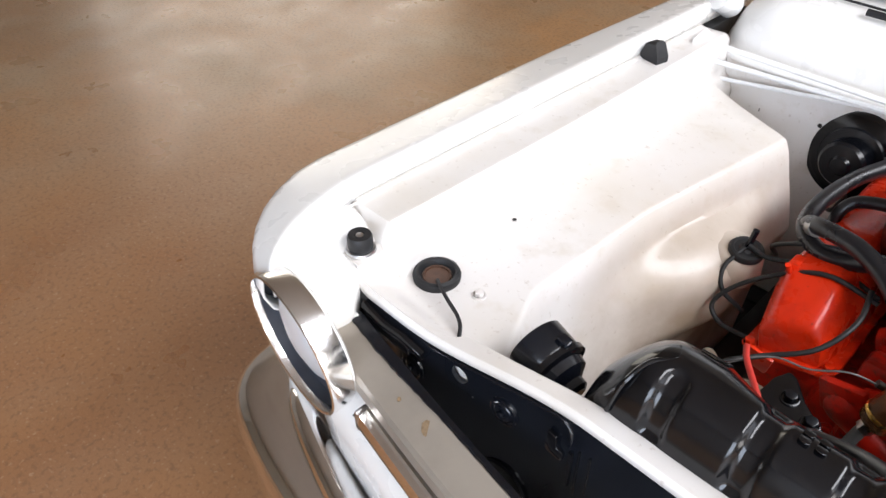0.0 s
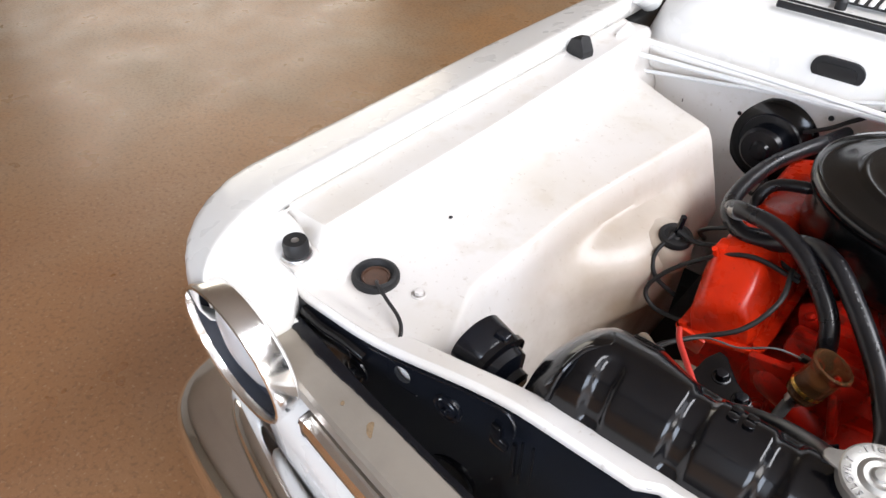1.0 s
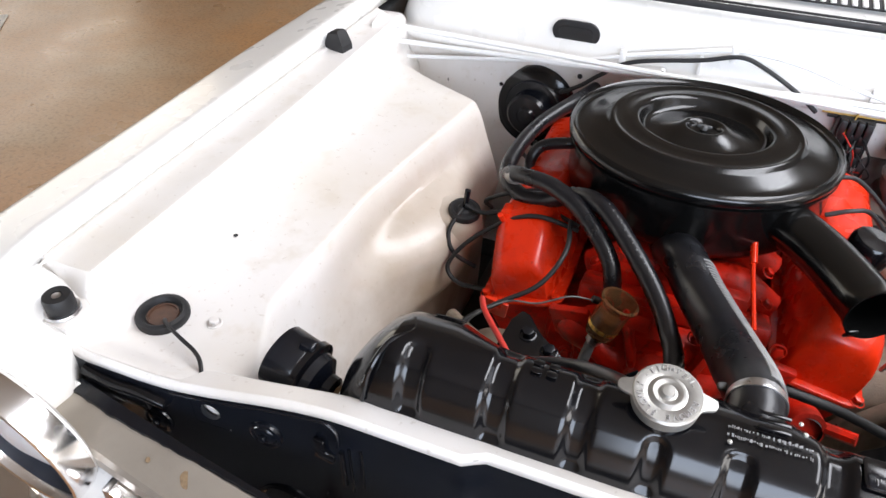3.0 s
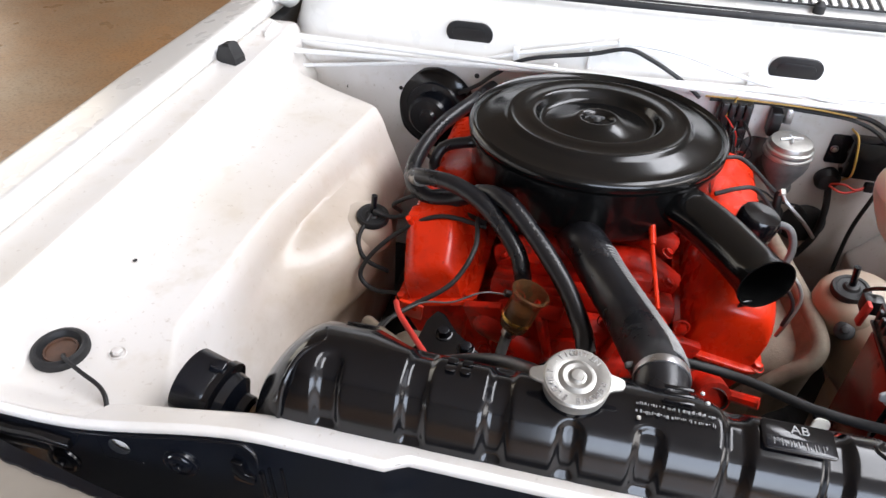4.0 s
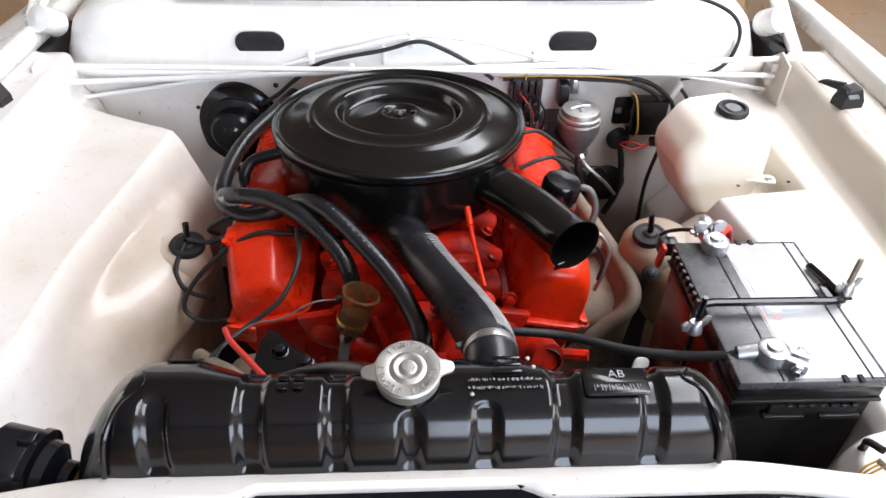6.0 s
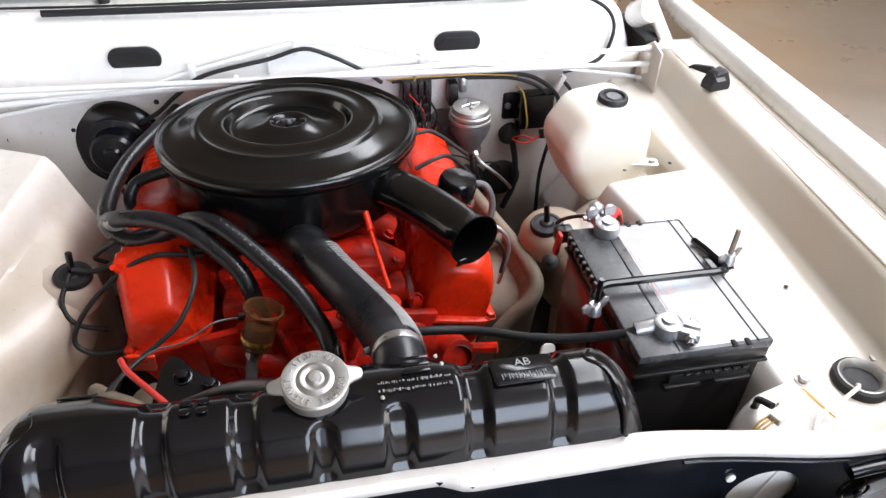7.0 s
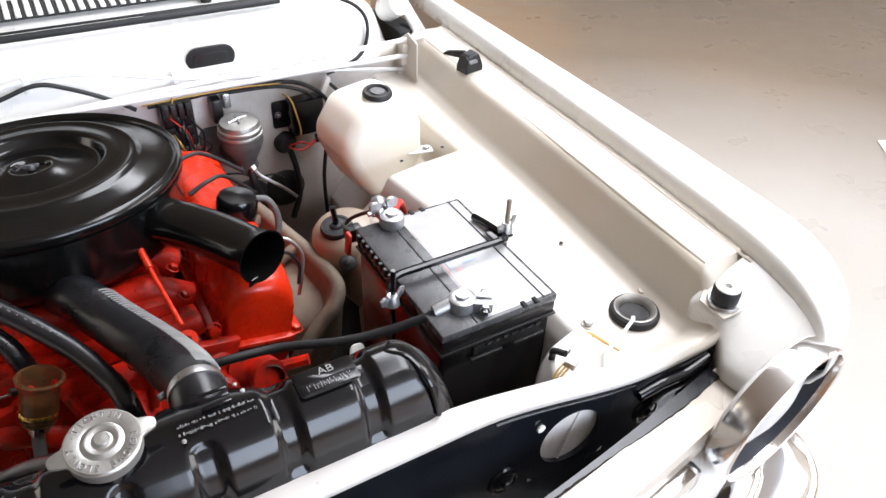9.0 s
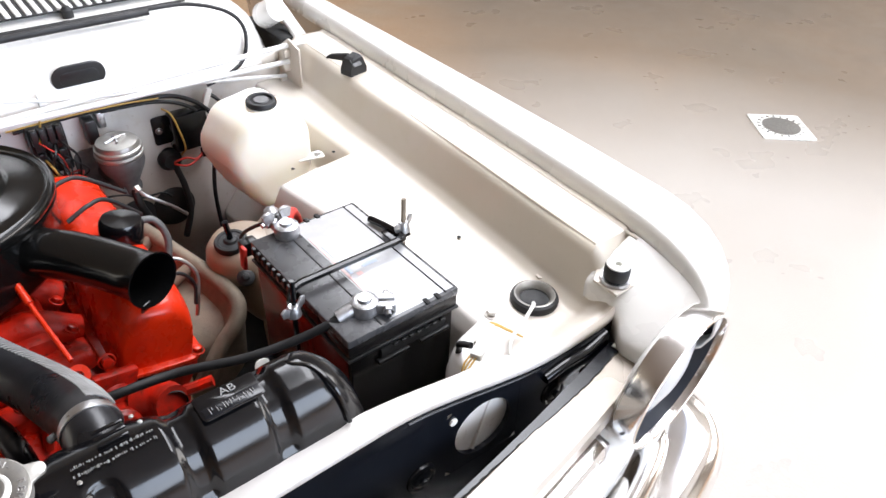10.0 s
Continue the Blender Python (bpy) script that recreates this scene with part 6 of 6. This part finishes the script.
part("plug", box((0.016, 0.014, 0.016), (0.468, 0.856, 0.751), 0.002), PLASTIC, bg)
part("sheath", sweep([(0.408, 0.868, 0.731), (0.416, 0.862, 0.686), (0.418, 0.865, 0.626), (0.400, 0.87, 0.566)], 0.0065, 10), RUBBER, bg, "black wire sheath")
hose_thing("thin_loop", [(0.24, 0.875, 0.681), (0.262, 0.87, 0.708), (0.30, 0.862, 0.708), (0.33, 0.866, 0.688), (0.37, 0.868, 0.684), (0.39, 0.872, 0.666)], 0.002, "thin dark wire looping on the firewall", RUBBER, "wire")
hose_thing("yellow_wire", [(0.405, 0.866, 0.856), (0.412, 0.842, 0.852), (0.420, 0.838, 0.817), (0.426, 0.842, 0.779), (0.422, 0.86, 0.757)], 0.0018, "yellow wire over the regulator", YELLOW, "wire")
HARNESS = [
    ("main_harness", [(0.16, 0.872, 0.878), (0.26, 0.868, 0.884), (0.36, 0.864, 0.884), (0.43, 0.858, 0.878), (0.482, 0.852, 0.842), (0.492, 0.850, 0.797), (0.482, 0.856, 0.727), (0.474, 0.862, 0.647), (0.478, 0.868, 0.54), (0.48, 0.872, 0.44)], 0.0042, RUBBER, "black wiring harness along the firewall"),
    ("harness_branch", [(0.30, 0.866, 0.880), (0.40, 0.856, 0.876), (0.46, 0.852, 0.845), (0.470, 0.850, 0.797), (0.478, 0.858, 0.757)], 0.0036, RUBBER, "black wiring harness branch"),
    ("harness_branch", [(0.49, 0.860, 0.872), (0.512, 0.848, 0.847), (0.520, 0.846, 0.812), (0.506, 0.855, 0.777)], 0.0036, RUBBER, "thin black harness branch by the reservoir"),
    ("yellow_wire", [(0.15, 0.868, 0.884), (0.24, 0.862, 0.888), (0.33, 0.858, 0.888), (0.40, 0.855, 0.883)], 0.0016, YELLOW, "yellow wire along the harness"),
    ("yellow_wire", [(0.205, 0.866, 0.896), (0.198, 0.852, 0.879), (0.190, 0.848, 0.855)], 0.0018, YELLOW, "yellow wire into the connector block"),
]
for name, pts, r, mat, label in HARNESS:
    hose_thing(name, pts, r, label, mat, "wire", 8, 8)
solid("harness_clip", box((0.012, 0.010, 0.040), (0.488, 0.856, 0.859), 0.003, (0, 25, 0)), WHITE_WIRE, "white painted harness clip on the firewall", "clip", "harness clips")
line = thing("painted_line", (0, 0.87, 0.866), "white painted tube arching over the cowl with small clips", "tube")
part("tube", sweep([(-0.645, 0.860, 0.846), (-0.463, 0.862, 0.871), (-0.29, 0.868, 0.895), (-0.195, 0.872, 0.920), (-0.102, 0.874, 0.941), (-0.011, 0.876, 0.959), (0.091, 0.874, 0.953), (0.217, 0.870, 0.922), (0.376, 0.862, 0.899), (0.482, 0.861, 0.890), (0.669, 0.860, 0.860)], 0.0040, 8), WHITE_WIRE, line)
for x, y, z in ((-0.195, 0.872, 0.919), (-0.011, 0.876, 0.952), (0.217, 0.871, 0.920)):
    part("clip", box((0.012, 0.008, 0.028), (x, y, z), 0.002), WHITE_WIRE, line)
part("clip", box((0.006, 0.006, 0.034), (-0.062, 0.876, 0.924), 0.001), WHITE_WIRE, line)
hose_thing("black_cable", [(-0.300, 0.868, 0.828), (-0.262, 0.864, 0.852), (-0.228, 0.862, 0.881), (-0.174, 0.866, 0.914), (-0.061, 0.870, 0.936), (0.0, 0.872, 0.951), (0.045, 0.870, 0.938), (0.106, 0.864, 0.907), (0.14, 0.862, 0.882)], 0.0038, "black cable along the white painted tube", RUBBER, "cable")
hose_thing("washer_hose", [(0.20, 0.950, 1.010), (0.44, 0.944, 1.012), (0.520, 0.940, 1.008), (0.580, 0.915, 0.990), (0.600, 0.893, 0.958), (0.584, 0.876, 0.912), (0.545, 0.864, 0.892), (0.496, 0.860, 0.882)], 0.0036, "thin black washer hose curving down the cowl", RUBBER, "hose")

bl = thing("heater_blower", (-0.348, 0.87, 0.79), "round black heater blower motor on the firewall", "blower motor")
BM = pose(-0.348, 0.884, 0.782, 88, 0, -6) @ Matrix.Diagonal((1.05, 1.05, 1, 1))
part("flange", lathe([(0.0, 0), (0.080, 0.0), (0.083, 0.003), (0.082, 0.006), (0.074, 0.008), (0.066, 0.014), (0.0, 0.015)], BM, 48), GLOSS_BLACK, bl, "black round flange")
part("motor", lathe([(0.058, 0.012), (0.054, 0.018), (0.041, 0.020), (0.040, 0.046), (0.035, 0.052), (0.018, 0.053), (0.014, 0.058), (0.0, 0.059)], BM, 40), SATIN_BLACK, bl, "black motor can")
part("motor_lead", sweep([BM @ Vector((0.03, -0.04, 0.06)), BM @ Vector((0.02, -0.075, 0.065)), BM @ Vector((-0.005, -0.09, 0.03)), BM @ Vector((-0.02, -0.095, 0.0))], 0.004, 8), RUBBER, bl)
for a in (35, 155, 275):
    part("screw", bolt(BM @ pose(0.0765 * math.cos(radians(a)), 0.0765 * math.sin(radians(a)), 0.007), 0.004), GLOSS_BLACK, bl)

# ---- horn, side connectors ----
horn = thing("horn", (-0.388, 0.06, 0.85), "black trumpet-type horn beside the radiator", "horn")
HM = look((-0.352, 0.046, 0.860), (-0.41, 0.056, 0.874))
part("bell", lathe([(0.028, -0.050), (0.034, -0.062), (0.0355, -0.061), (0.036, -0.030), (0.033, -0.024), (0.0, -0.022)], HM, 40), SATIN_BLACK, horn, "black round horn shell")
part("rim", lathe([(0.033, -0.028), (0.039, -0.026), (0.039, -0.019), (0.032, -0.016), (0.0, -0.016)], HM, 40), GLOSS_BLACK, horn)
part("body", lathe([(0.031, -0.017), (0.029, -0.006), (0.020, 0.000), (0.016, 0.003), (0.016, 0.012), (0.011, 0.016), (0.0, 0.016)], HM, 36), SATIN_BLACK, horn)
part("lug", box((0.016, 0.012, 0.016), (-0.372, 0.056, 0.902), 0.003, (0, 12, 0)), SATIN_BLACK, horn)
part("terminal", box((0.004, 0.010, 0.014), (-0.330, 0.060, 0.852), 0.001), STEEL, horn)
part("stem", sweep([(-0.385, 0.055, 0.825), (-0.385, 0.03, 0.79), (-0.385, 0.0, 0.78)], 0.008, 8), SATIN_BLACK, horn)
con = thing("lamp_connector", (0.46, 0.03, 0.865), "pale plastic wire connector with yellow wires", "connector")
for dx, dy, turn in ((0.0, 0.0, 25), (0.016, 0.012, 25)):
    part("plug", box((0.034, 0.014, 0.011), (0, 0, 0), 0.002), PALE, con).matrix_basis = pose(0.458 + dx, 0.034 + dy, 0.872, 0, -8, turn)
for k in range(3):
    part("wire", sweep([(0.474, 0.044 + k * 0.004, 0.874), (0.495, 0.052 + k * 0.003, 0.872), (0.515, 0.046 + k * 0.004, 0.856), (0.530, 0.034, 0.846)], 0.0012, 6), YELLOW, con, "yellow wire")
    part("wire", sweep([(0.444, 0.026 + k * 0.004, 0.870), (0.428, 0.022 + k * 0.004, 0.862), (0.415, 0.020, 0.84)], 0.0012, 6), YELLOW, con, "yellow wire")
hose_thing("connector_tail", [(0.452, 0.075, 0.80), (0.455, 0.068, 0.84), (0.448, 0.060, 0.862), (0.452, 0.044, 0.870)], 0.0040, "dark wire behind the pale connector", RUBBER, "wire")
